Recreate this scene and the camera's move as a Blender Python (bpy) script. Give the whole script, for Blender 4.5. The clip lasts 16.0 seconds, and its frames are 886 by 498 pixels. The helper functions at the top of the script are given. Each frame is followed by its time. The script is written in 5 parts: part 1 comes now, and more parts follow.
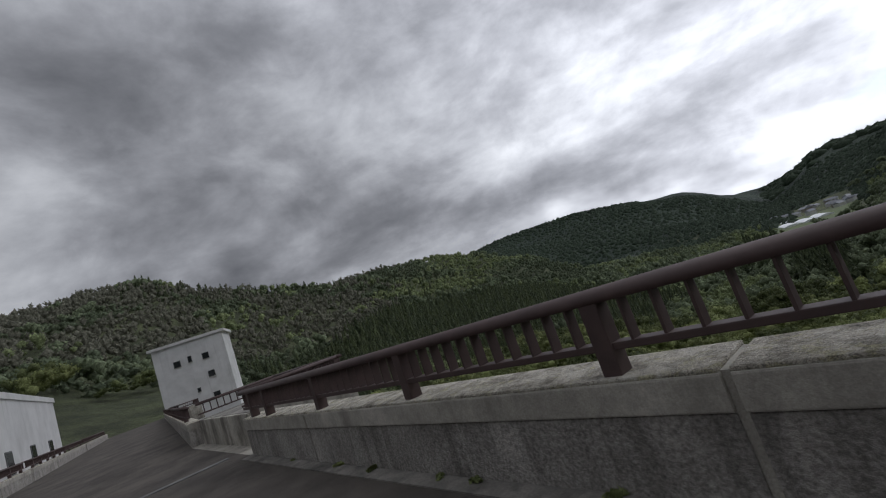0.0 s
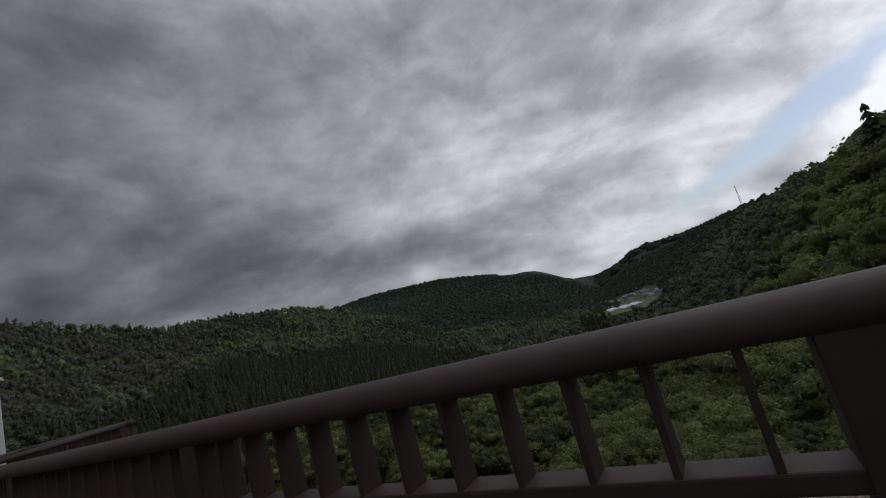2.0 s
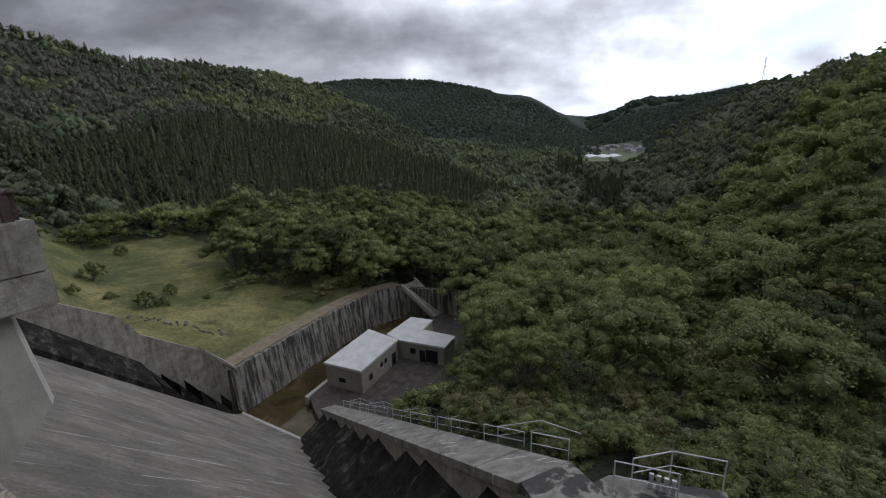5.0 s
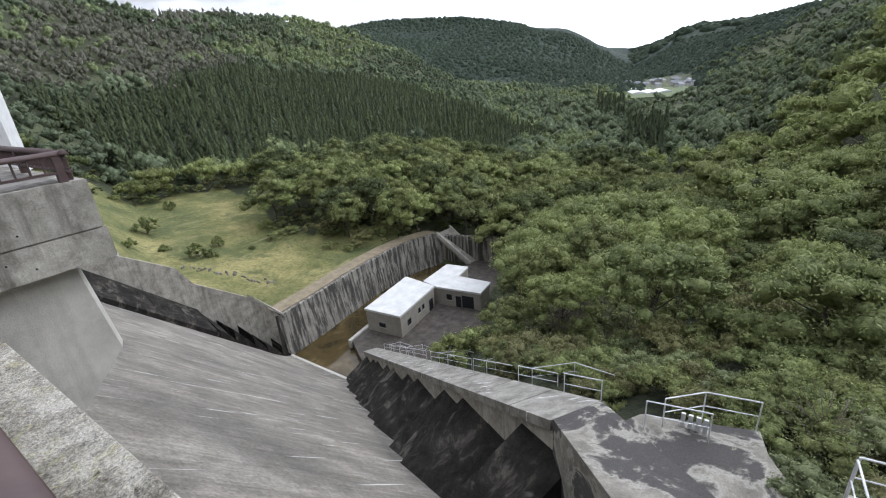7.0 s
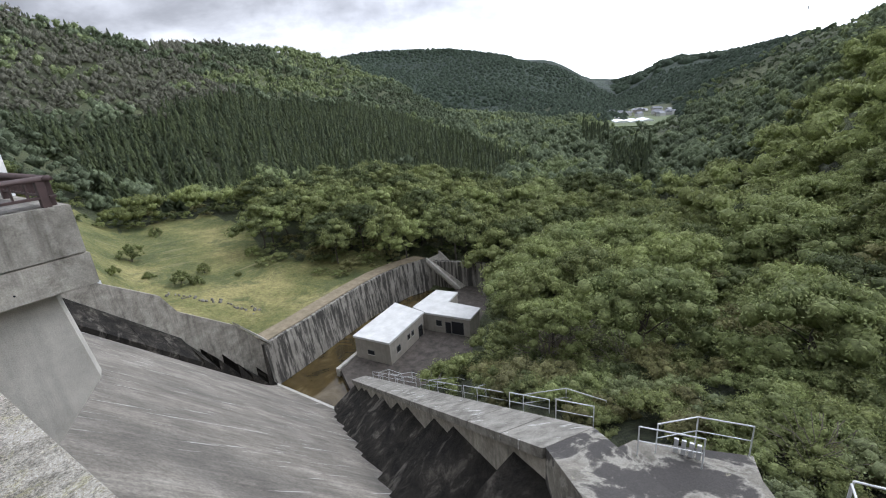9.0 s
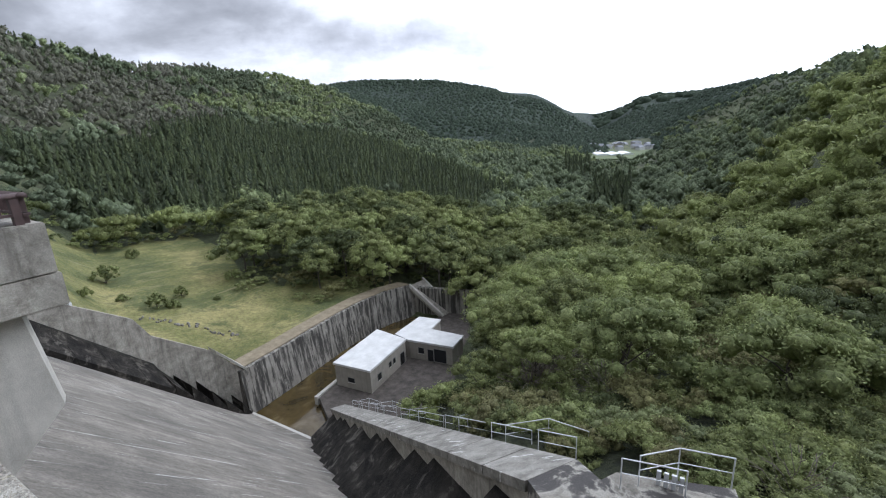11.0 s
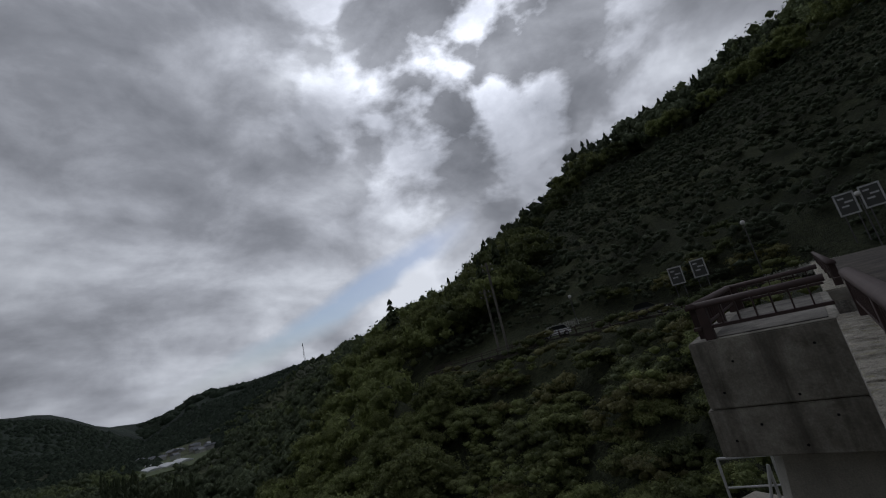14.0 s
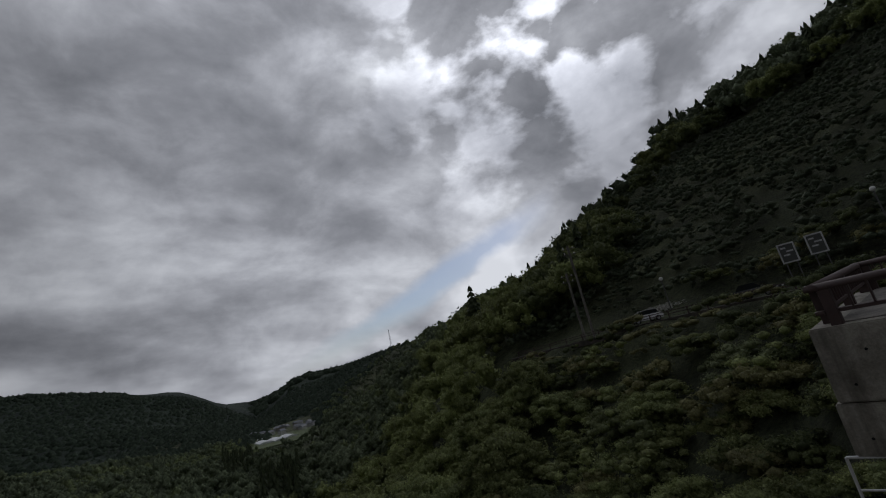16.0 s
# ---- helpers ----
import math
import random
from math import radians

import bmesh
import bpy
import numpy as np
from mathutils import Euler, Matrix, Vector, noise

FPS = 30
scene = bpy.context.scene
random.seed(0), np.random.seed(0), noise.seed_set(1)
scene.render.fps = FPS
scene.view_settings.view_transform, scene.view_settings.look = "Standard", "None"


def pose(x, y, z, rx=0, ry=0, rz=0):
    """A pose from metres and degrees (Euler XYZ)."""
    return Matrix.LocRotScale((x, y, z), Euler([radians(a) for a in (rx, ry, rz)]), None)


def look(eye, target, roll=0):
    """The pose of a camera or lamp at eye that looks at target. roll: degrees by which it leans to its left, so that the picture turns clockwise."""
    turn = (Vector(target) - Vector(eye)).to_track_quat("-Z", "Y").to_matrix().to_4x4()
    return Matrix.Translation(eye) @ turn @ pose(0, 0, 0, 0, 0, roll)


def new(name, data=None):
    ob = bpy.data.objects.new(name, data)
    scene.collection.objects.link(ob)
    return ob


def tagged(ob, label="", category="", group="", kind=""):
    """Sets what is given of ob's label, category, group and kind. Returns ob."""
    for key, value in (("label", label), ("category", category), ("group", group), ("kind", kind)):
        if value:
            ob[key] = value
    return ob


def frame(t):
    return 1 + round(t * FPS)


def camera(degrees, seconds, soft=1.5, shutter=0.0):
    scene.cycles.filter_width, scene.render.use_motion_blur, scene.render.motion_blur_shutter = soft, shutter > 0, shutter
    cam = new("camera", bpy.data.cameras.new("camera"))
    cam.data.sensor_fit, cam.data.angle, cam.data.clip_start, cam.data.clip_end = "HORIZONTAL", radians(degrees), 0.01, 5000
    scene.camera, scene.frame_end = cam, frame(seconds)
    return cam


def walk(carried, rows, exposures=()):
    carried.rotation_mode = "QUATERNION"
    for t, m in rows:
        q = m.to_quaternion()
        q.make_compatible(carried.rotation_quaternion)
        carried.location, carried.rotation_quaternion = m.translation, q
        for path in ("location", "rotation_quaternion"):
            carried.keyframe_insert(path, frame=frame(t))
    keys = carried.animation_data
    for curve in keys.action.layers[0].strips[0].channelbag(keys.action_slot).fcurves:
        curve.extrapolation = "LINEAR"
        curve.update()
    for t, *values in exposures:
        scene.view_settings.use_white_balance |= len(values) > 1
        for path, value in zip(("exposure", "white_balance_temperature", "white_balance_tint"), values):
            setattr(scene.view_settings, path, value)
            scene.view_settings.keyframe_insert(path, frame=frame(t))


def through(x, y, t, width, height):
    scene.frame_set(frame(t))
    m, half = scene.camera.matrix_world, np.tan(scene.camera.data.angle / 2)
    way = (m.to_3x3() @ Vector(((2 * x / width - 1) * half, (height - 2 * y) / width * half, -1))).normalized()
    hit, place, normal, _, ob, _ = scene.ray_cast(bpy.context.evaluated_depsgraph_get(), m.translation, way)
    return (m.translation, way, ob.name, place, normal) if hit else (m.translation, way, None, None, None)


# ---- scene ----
# camera and walk ------------------------------------------------------------
cam = camera(90.0, 16.0, soft=1.1)
PATH = [
    (0, pose(1, -2.15, 1.26, 97.76, 19.34, 50.71)),
    (0.5, pose(0.71, -2.05, 1.28, 99.57, 19.79, 41.16)),
    (1, pose(0.25, -1.75, 1.27, 101.29, 19.03, 37.11)),
    (1.5, pose(-0.2, -1.3, 1.21, 101.66, 17.41, 34.1)),
    (2, pose(-0.55, -1, 1.2, 99.77, 15.46, 32.26)),
    (2.5, pose(-0.78, -0.7, 1.21, 98.63, 14.7, 29.42)),
    (3, pose(-0.85, -0.36, 1.2, 98.34, 15.22, 29.75)),
    (3.5, pose(-0.75, -0.12, 1.42, 97.7, 12.42, 28.53)),
    (4, pose(-0.5, 0, 1.58, 96.25, 6.95, 26.83)),
    (4.5, pose(-0.3, 0.02, 1.68, 87.96, 2.53, 25.34)),
    (5, pose(-0.12, 0, 1.74, 74.83, 1.73, 29.83)),
    (5.2, pose(-0.06, 0, 1.75, 71.31, 3.47, 31.23)),
    (7.3, pose(0, 0, 1.76, 68.24, 4.32, 33.8)),
    (7.5, pose(0, 0, 1.75, 68.63, 4.29, 33.7)),
    (8, pose(0, 0, 1.75, 69.74, 4.05, 33.23)),
    (8.5, pose(0, 0, 1.74, 70.85, 4.1, 32.67)),
    (11, pose(0, 0, 1.72, 74.82, 2.59, 30.65)),
    (11.5, pose(0.05, 0, 1.68, 82.66, 0.75, 19.61)),
    (12, pose(0.12, 0, 1.62, 88.21, 2.24, 11.4)),
    (12.5, pose(0.2, 0, 1.56, 92.6, 4.61, 3.56)),
    (13, pose(0.28, 0, 1.5, 96.47, 8.7, -3.96)),
    (13.5, pose(0.38, 0, 1.44, 101.4, 11.92, -14.53)),
    (14, pose(0.45, 0, 1.4, 104.26, 12.82, -20.78)),
    (14.5, pose(0.45, 0, 1.4, 104.36, 13.04, -21.04)),
    (15, pose(0.45, 0, 1.4, 103.95, 13.33, -20.21)),
    (15.5, pose(0.44, 0, 1.4, 103.66, 13.17, -19.12)),
    (16, pose(0.4, 0, 1.42, 104.81, 12.44, -10.22)),
]

walk(cam, PATH, exposures=[(t, e, k, 12) for t, e, k in (
    (0, -1.15, 6350), (1.0, -1.6, 6400), (2.0, -1.95, 6450), (3.5, -2.05, 6450), (4.3, -2.04, 6400), (4.7, -1.66, 6250), (5.0, -1.0, 6150), (5.2, -0.55, 6150), (7.3, 0.42, 6150), (8.5, 0.36, 6150),
    (11.0, 0.25, 5950), (11.5, 0.05, 5800), (12.0, -0.65, 5800), (12.5, -1.27, 5850), (13.0, -1.73, 5950), (13.5, -2.18, 6100), (14.5, -2.4, 6250), (16.0, -2.42, 6350))])

# world, sun ---------------------------------------------------------------
SUN_AZ, SUN_EL = radians(33), radians(38)      # clockwise from +y


def build_world():
    w = bpy.data.worlds.new("overcast_sky")
    scene.world = w
    w.use_nodes = True
    nt = w.node_tree
    N, L = nt.nodes, nt.links
    N.clear()

    def nd(kind, **kw):
        n = N.new(kind)
        for k, v in kw.items():
            n.inputs[k].default_value = v
        return n

    def math(op, a, b=None, c=None):
        n = N.new("ShaderNodeMath")
        n.operation = op
        for i, v in enumerate((a, b, c)):
            if v is None:
                continue
            if isinstance(v, (int, float)):
                n.inputs[i].default_value = v
            else:
                L.new(v, n.inputs[i])
        return n.outputs[0]

    def ramp(fac, stops):
        n = N.new("ShaderNodeValToRGB")
        e = n.color_ramp.elements
        while len(e) < len(stops):
            e.new(0.5)
        for k, (p, c) in zip(e, stops):
            k.position, k.color = p, (*c, 1)
        L.new(fac, n.inputs[0])
        return n.outputs[0]

    co = N.new("ShaderNodeTexCoord").outputs["Generated"]
    sep = N.new("ShaderNodeSeparateXYZ")
    L.new(co, sep.inputs[0])
    X, Y, Z = sep.outputs
    # clouds lie on a sheet overhead: direction divided by its height
    zc = math("ADD", math("MAXIMUM", Z, 0.0), 0.34)
    cmb = N.new("ShaderNodeCombineXYZ")
    L.new(math("DIVIDE", X, zc), cmb.inputs[0])
    L.new(math("DIVIDE", Y, zc), cmb.inputs[1])
    rot = N.new("ShaderNodeVectorRotate")
    rot.rotation_type = "Z_AXIS"
    rot.inputs["Angle"].default_value = radians(-35)
    L.new(cmb.outputs[0], rot.inputs["Vector"])
    scl = N.new("ShaderNodeVectorMath")
    scl.operation = "MULTIPLY"
    scl.inputs[1].default_value = (0.9, 1.3, 1)
    L.new(rot.outputs[0], scl.inputs[0])
    sheet = scl.outputs[0]

    def fbm(vec, scale, detail, rough, dist, off):
        n = nd("ShaderNodeTexNoise", Scale=scale, Detail=detail, Roughness=rough, Distortion=dist)
        a = N.new("ShaderNodeVectorMath")
        a.inputs[1].default_value = off
        L.new(vec, a.inputs[0])
        L.new(a.outputs[0], n.inputs["Vector"])
        return n.outputs[0]

    big = fbm(sheet, 0.9, 4, 0.5, 0.5, (3.1, 7.7, 0))
    streak = fbm(sheet, 3.0, 8, 0.54, 0.1, (1.2, 4.4, 2))
    tall = N.new("ShaderNodeVectorMath")
    tall.operation = "MULTIPLY"
    tall.inputs[1].default_value = (1, 1, 1.6)
    L.new(co, tall.inputs[0])
    puff = fbm(tall.outputs[0], 4.5, 10, 0.57, 0.2, (5.3, 2.2, 8.1))
    mid = math("ADD", math("MULTIPLY", streak, 0.3), math("MULTIPLY", puff, 0.7))
    shade = math("ADD", math("MULTIPLY", big, 0.50), math("MULTIPLY", mid, 0.66))
    # brightness towards the veiled sun
    sd = (math_sin(SUN_AZ) * math_cos(SUN_EL), math_cos(SUN_AZ) * math_cos(SUN_EL), math_sin(SUN_EL))
    dot = N.new("ShaderNodeVectorMath")
    dot.operation = "DOT_PRODUCT"
    dot.inputs[1].default_value = sd
    L.new(co, dot.inputs[0])
    glow = math("POWER", math("MAXIMUM", dot.outputs["Value"], 0.0), 26.0)
    halo = math("POWER", math("MAXIMUM", dot.outputs["Value"], 0.0), 3.0)
    cloud = ramp(shade, [(0.44, (2.15, 2.22, 2.32)), (0.51, (1.62, 1.68, 1.78)), (0.58, (1.14, 1.18, 1.27)), (0.65, (0.78, 0.81, 0.88)), (0.74, (0.5, 0.525, 0.58))])
    # the west half lies under thicker, darker cloud; low sky behind is bright
    west = math("ADD", math("MULTIPLY", math("MINIMUM", math("MAXIMUM", math("DIVIDE", math("ADD", X, 0.80), 0.60), 0.0), 1.0), 0.78), 0.52)
    lowband = math("POWER", math("SUBTRACT", 1.0, math("MAXIMUM", Z, 0.0)), 6.0)
    east = math("MAXIMUM", math("ADD", math("MULTIPLY", X, 1.1), 0.62), 0.0)
    gain = math("ADD", math("ADD", west, math("MULTIPLY", halo, 0.22)), math("MULTIPLY", math("MULTIPLY", lowband, east), 0.26))
    # breaks in the cloud round the veiled sun
    breaks = fbm(tall.outputs[0], 5.6, 9, 0.5, 0.1, (0.7, 9.4, 3.3))
    gap = ramp(breaks, [(0.47, (0, 0, 0)), (0.56, (1, 1, 1))])
    gain = math("ADD", gain, math("MULTIPLY", math("MULTIPLY", glow, gap), 4.4))
    # thinner cloud high over the valley
    hi = N.new("ShaderNodeVectorMath")
    hi.operation = "DOT_PRODUCT"
    hi.inputs[1].default_value = (-0.13, 0.72, 0.68)
    L.new(co, hi.inputs[0])
    gain = math("ADD", gain, math("MULTIPLY", math("POWER", math("MAXIMUM", hi.outputs["Value"], 0.0), 7.0), 0.30))
    # lit bank of cloud over the eastern hills
    bank = N.new("ShaderNodeVectorMath")
    bank.operation = "DOT_PRODUCT"
    bank.inputs[1].default_value = (0.22, 0.93, 0.29)
    L.new(co, bank.inputs[0])
    gain = math("ADD", gain, math("MULTIPLY", math("POWER", math("MAXIMUM", bank.outputs["Value"], 0.0), 18.0), 0.12))
    # unseen sky behind the camera dimmed, added to darken the land
    behind = math("MINIMUM", math("MAXIMUM", math("ADD", math("MULTIPLY", Y, 1.1), 1.0), 0.42), 1.0)
    gain = math("MULTIPLY", gain, behind)
    cl = N.new("ShaderNodeVectorMath")
    cl.operation = "SCALE"
    L.new(cloud, cl.inputs[0])
    L.new(gain, cl.inputs["Scale"])
    # clear strip low over the eastern hills, with the open sky behind
    sky = N.new("ShaderNodeTexSky")
    sky.sky_type, sky.sun_disc = "NISHITA", False
    sky.sun_elevation, sky.sun_rotation = SUN_EL, SUN_AZ
    clear = N.new("ShaderNodeVectorMath")
    clear.operation = "SCALE"
    clear.inputs["Scale"].default_value = 0.27
    cool = N.new("ShaderNodeVectorMath")
    cool.operation = "MULTIPLY"
    cool.inputs[1].default_value = (0.95, 1.0, 1.1)
    L.new(sky.outputs[0], cool.inputs[0])
    L.new(cool.outputs[0], clear.inputs[0])
    tilt = math("ADD", math("MULTIPLY", math("SUBTRACT", X, 0.0), 0.42), 0.095)
    band = math("SUBTRACT", Z, tilt)
    inband = math("SUBTRACT", 1.0, math("MULTIPLY", math("ABSOLUTE", band), 20.0))
    holes = math("ADD", inband, math("MULTIPLY", math("SUBTRACT", mid, 0.5), 2.2))
    mask = math("MULTIPLY", ramp(holes, [(0.12, (0, 0, 0)), (0.7, (0.9, 0.9, 0.9))]), math("MINIMUM", math("MAXIMUM", math("MULTIPLY", math("SUBTRACT", Z, 0.03), 9.0), 0.0), math("GREATER_THAN", Y, 0.0)))
    mask = math("MULTIPLY", mask, math("MINIMUM", math("MAXIMUM", math("MULTIPLY", math("SUBTRACT", 0.47, X), 9.0), 0.0), 1.0))
    mix = N.new("ShaderNodeMix")
    mix.data_type = "RGBA"
    L.new(mask, mix.inputs["Factor"])
    L.new(cl.outputs[0], mix.inputs["A"])
    L.new(clear.outputs[0], mix.inputs["B"])
    bg = N.new("ShaderNodeBackground")
    bg.inputs["Strength"].default_value = 1.0
    L.new(mix.outputs["Result"], bg.inputs[0])
    out = N.new("ShaderNodeOutputWorld")
    L.new(bg.outputs[0], out.inputs[0])


math_sin, math_cos = math.sin, math.cos
build_world()
sun = bpy.data.lights.new("sun", "SUN")
sun.energy, sun.angle, sun.color = 0.5, radians(14), (1.0, 0.96, 0.9)
sun_ob = new("sun", sun)
sun_ob.matrix_world = look((0, 0, 60), (-60 * math_sin(SUN_AZ) * math_cos(SUN_EL), -60 * math_cos(SUN_AZ) * math_cos(SUN_EL), 60 - 60 * math_sin(SUN_EL)))

# materials ----------------------------------------------------------------


class Mat:
    """A small builder for node materials."""

    def __init__(self, name, rough=0.85, metal=0.0):
        self.m = bpy.data.materials.new(name)
        self.m.use_nodes = True
        self.nt = self.m.node_tree
        self.N, self.L = self.nt.nodes, self.nt.links
        self.b = self.N["Principled BSDF"]
        self.b.inputs["Roughness"].default_value = rough
        self.b.inputs["Metallic"].default_value = metal
        self.co = self.N.new("ShaderNodeNewGeometry").outputs["Position"]

    def obj(self):
        self.co = self.N.new("ShaderNodeTexCoord").outputs["Object"]
        return self

    def scaled(self, s, vec=None):
        n = self.N.new("ShaderNodeMapping")
        n.inputs["Scale"].default_value = s
        self.L.new(vec or self.co, n.inputs["Vector"])
        return n.outputs[0]

    def turned(self, angle):
        n = self.N.new("ShaderNodeVectorRotate")
        n.rotation_type = "Z_AXIS"
        n.inputs["Angle"].default_value = angle
        self.L.new(self.co, n.inputs["Vector"])
        return n.outputs[0]

    def noise(self, scale, detail=5, rough=0.6, vec=None, dist=0.0):
        n = self.N.new("ShaderNodeTexNoise")
        n.inputs["Scale"].default_value, n.inputs["Detail"].default_value = scale, detail
        n.inputs["Roughness"].default_value, n.inputs["Distortion"].default_value = rough, dist
        self.L.new(vec or self.co, n.inputs["Vector"])
        return n.outputs[0]

    def ramp(self, fac, stops):
        n = self.N.new("ShaderNodeValToRGB")
        e = n.color_ramp.elements
        while len(e) < len(stops):
            e.new(0.5)
        for k, (p, c) in zip(e, stops):
            c = (c, c, c) if isinstance(c, (int, float)) else c
            k.position, k.color = p, (*c, 1)
        self.L.new(fac, n.inputs[0])
        return n.outputs[0]

    def mix(self, fac, a, b, mode="MIX"):
        n = self.N.new("ShaderNodeMix")
        n.data_type, n.blend_type = "RGBA", mode
        for key, v in (("Factor", fac), ("A", a), ("B", b)):
            if isinstance(v, (int, float)):
                n.inputs[key].default_value = v
            elif isinstance(v, tuple):
                n.inputs[key].default_value = (*v, 1)
            else:
                self.L.new(v, n.inputs[key])
        return n.outputs["Result"]

    def island(self):
        return self.N.new("ShaderNodeNewGeometry").outputs["Random Per Island"]

    def each(self):
        return self.N.new("ShaderNodeObjectInfo").outputs["Random"]

    def color(self, c):
        if isinstance(c, tuple):
            self.b.inputs["Base Color"].default_value = (*c, 1)
        else:
            self.L.new(c, self.b.inputs["Base Color"])
        return self

    def bump(self, h, strength=0.4, dist=0.02):
        n = self.N.new("ShaderNodeBump")
        n.inputs["Strength"].default_value, n.inputs["Distance"].default_value = strength, dist
        self.L.new(h, n.inputs["Height"])
        self.L.new(n.outputs[0], self.b.inputs["Normal"])
        return self

    def leafy(self, col, through=0.3):
        """Leaves let some light through."""
        t = self.N.new("ShaderNodeBsdfTranslucent")
        self.L.new(col, t.inputs[0])
        s = self.N.new("ShaderNodeMixShader")
        s.inputs[0].default_value = through
        self.L.new(self.b.outputs[0], s.inputs[1])
        self.L.new(t.outputs[0], s.inputs[2])
        self.L.new(s.outputs[0], self.N["Material Output"].inputs[0])
        return self


def concrete(name, lo, hi, streak=0.5, grain=60, dark=(0.05, 0.047, 0.042), moss=0.0, mottle=0.4):
    """Weathered concrete: mottled tone, fine sand, dark runs downwards, pin holes and, if wanted, moss."""
    m = Mat(name, 0.9)
    base = m.ramp(m.noise(0.9, 9, 0.68), [(0.34, lo), (0.64, hi)])
    base = m.mix(mottle, base, m.ramp(m.noise(5.5, 7, 0.75), [(0.34, 0.25), (0.66, 0.75)]), "OVERLAY")
    fine = m.noise(grain, 3, 0.7)
    base = m.mix(0.35, base, m.ramp(fine, [(0.3, 0.25), (0.7, 0.8)]), "OVERLAY")
    run = m.noise(1.0, 6, 0.65, m.scaled((2.6, 2.6, 0.22)))
    base = m.mix(m.ramp(run, [(0.5, 0.0), (0.68, streak)]), base, dark)
    if moss:
        base = m.mix(m.ramp(m.noise(1.7, 9, 0.72, dist=0.4), [(0.52, 0.0), (0.64, moss)]), base, (0.075, 0.066, 0.050))
    m.color(base).bump(m.noise(grain * 0.6, 6, 0.7), 0.4, 0.01)
    return m.m


def make_materials():
    M = {}
    M["concrete"] = concrete("weathered_concrete", (0.20, 0.186, 0.158), (0.40, 0.372, 0.320), 0.5)
    M["concrete_dark"] = concrete("stained_concrete", (0.12, 0.112, 0.10), (0.27, 0.252, 0.225), 0.8)
    m = Mat("stained_lichen_concrete", 0.85)
    c = m.ramp(m.noise(0.9, 9, 0.68), [(0.36, (0.105, 0.096, 0.080)), (0.62, (0.26, 0.242, 0.205))])
    patch = m.noise(0.42, 9, 0.62, dist=0.5)
    c = m.mix(m.ramp(patch, [(0.44, 0.0), (0.475, 0.75), (0.51, 0.0)]), c, (0.36, 0.345, 0.30))
    c = m.mix(m.ramp(patch, [(0.475, 0.0), (0.515, 0.93)]), c, (0.050, 0.046, 0.044))
    c = m.mix(m.ramp(m.noise(1.3, 9, 0.75, dist=0.4), [(0.62, 0.0), (0.67, 0.7)]), c, (0.38, 0.36, 0.25))
    c = m.mix(0.45, c, m.ramp(m.noise(16, 6, 0.8), [(0.34, 0.2), (0.66, 0.8)]), "OVERLAY")
    m.color(c).bump(m.noise(22, 7, 0.75), 0.5, 0.03)
    M["stained"] = m.m
    m = Mat("lime_streaked_coping", 0.9)
    c = m.ramp(m.noise(1.1, 9, 0.68), [(0.36, (0.13, 0.122, 0.105)), (0.62, (0.31, 0.295, 0.26))])
    c = m.mix(m.ramp(m.noise(1.0, 6, 0.6, m.scaled((0.9, 3.2, 1.0))), [(0.62, 0.0), (0.66, 0.85)]), c, (0.62, 0.61, 0.58))
    c = m.mix(0.4, c, m.ramp(m.noise(18, 6, 0.8), [(0.34, 0.15), (0.66, 0.85)]), "OVERLAY")
    m.color(c).bump(m.noise(22, 7, 0.75), 0.4, 0.02)
    M["lime"] = m.m
    M["pier"] = concrete("stained_pier_concrete", (0.20, 0.188, 0.16), (0.44, 0.415, 0.36), 0.8, 40, (0.075, 0.067, 0.056), 0.55)
    M["concrete_pale"] = concrete("pale_concrete", (0.36, 0.345, 0.305), (0.52, 0.50, 0.445), 0.2, mottle=0.12)
    # rough coping with lichen and exposed grit
    m = Mat("lichen_concrete", 0.95)
    c = m.ramp(m.noise(5, 12, 0.8), [(0.36, (0.125, 0.110, 0.085)), (0.45, (0.34, 0.312, 0.258)), (0.56, (0.62, 0.585, 0.505))])
    c = m.mix(m.ramp(m.noise(9, 10, 0.8, dist=0.5), [(0.53, 0.0), (0.60, 0.75)]), c, (0.46, 0.43, 0.26))
    c = m.mix(m.ramp(m.noise(21, 9, 0.85), [(0.56, 0.0), (0.62, 0.85)]), c, (0.045, 0.040, 0.030))
    grit = m.noise(120, 6, 0.9)
    c = m.mix(0.85, c, m.ramp(grit, [(0.38, 0.05), (0.62, 0.95)]), "OVERLAY")
    m.color(c).bump(grit, 1.0, 0.012)
    M["coping"] = m.m
    M["coping_face"] = concrete("weathered_coping_face", (0.27, 0.255, 0.22), (0.44, 0.415, 0.365), 0.35, 90, (0.12, 0.11, 0.10))
    # scabbled lower panel of the parapet
    m = Mat("scabbled_concrete", 0.95)
    c = m.ramp(m.noise(2.0, 8, 0.65), [(0.3, (0.22, 0.205, 0.185)), (0.7, (0.44, 0.415, 0.38))])
    c = m.mix(m.ramp(m.noise(2.0, 5, 0.6, m.scaled((3, 3, 0.3))), [(0.5, 0.0), (0.7, 0.6)]), c, (0.06, 0.056, 0.05))
    chips = m.noise(38, 4, 0.7)
    c = m.mix(0.5, c, m.ramp(chips, [(0.36, 0.15), (0.64, 0.85)]), "OVERLAY")
    m.color(c).bump(chips, 1.0, 0.03)
    M["scabbled"] = m.m
    # chute: long streaks down the slope
    m = Mat("spillway_concrete", 0.85)
    st = m.mix(0.62, m.noise(1.0, 8, 0.7, m.scaled((1.3, 0.10, 0.10), m.turned(radians(27)))), m.noise(0.35, 10, 0.75))
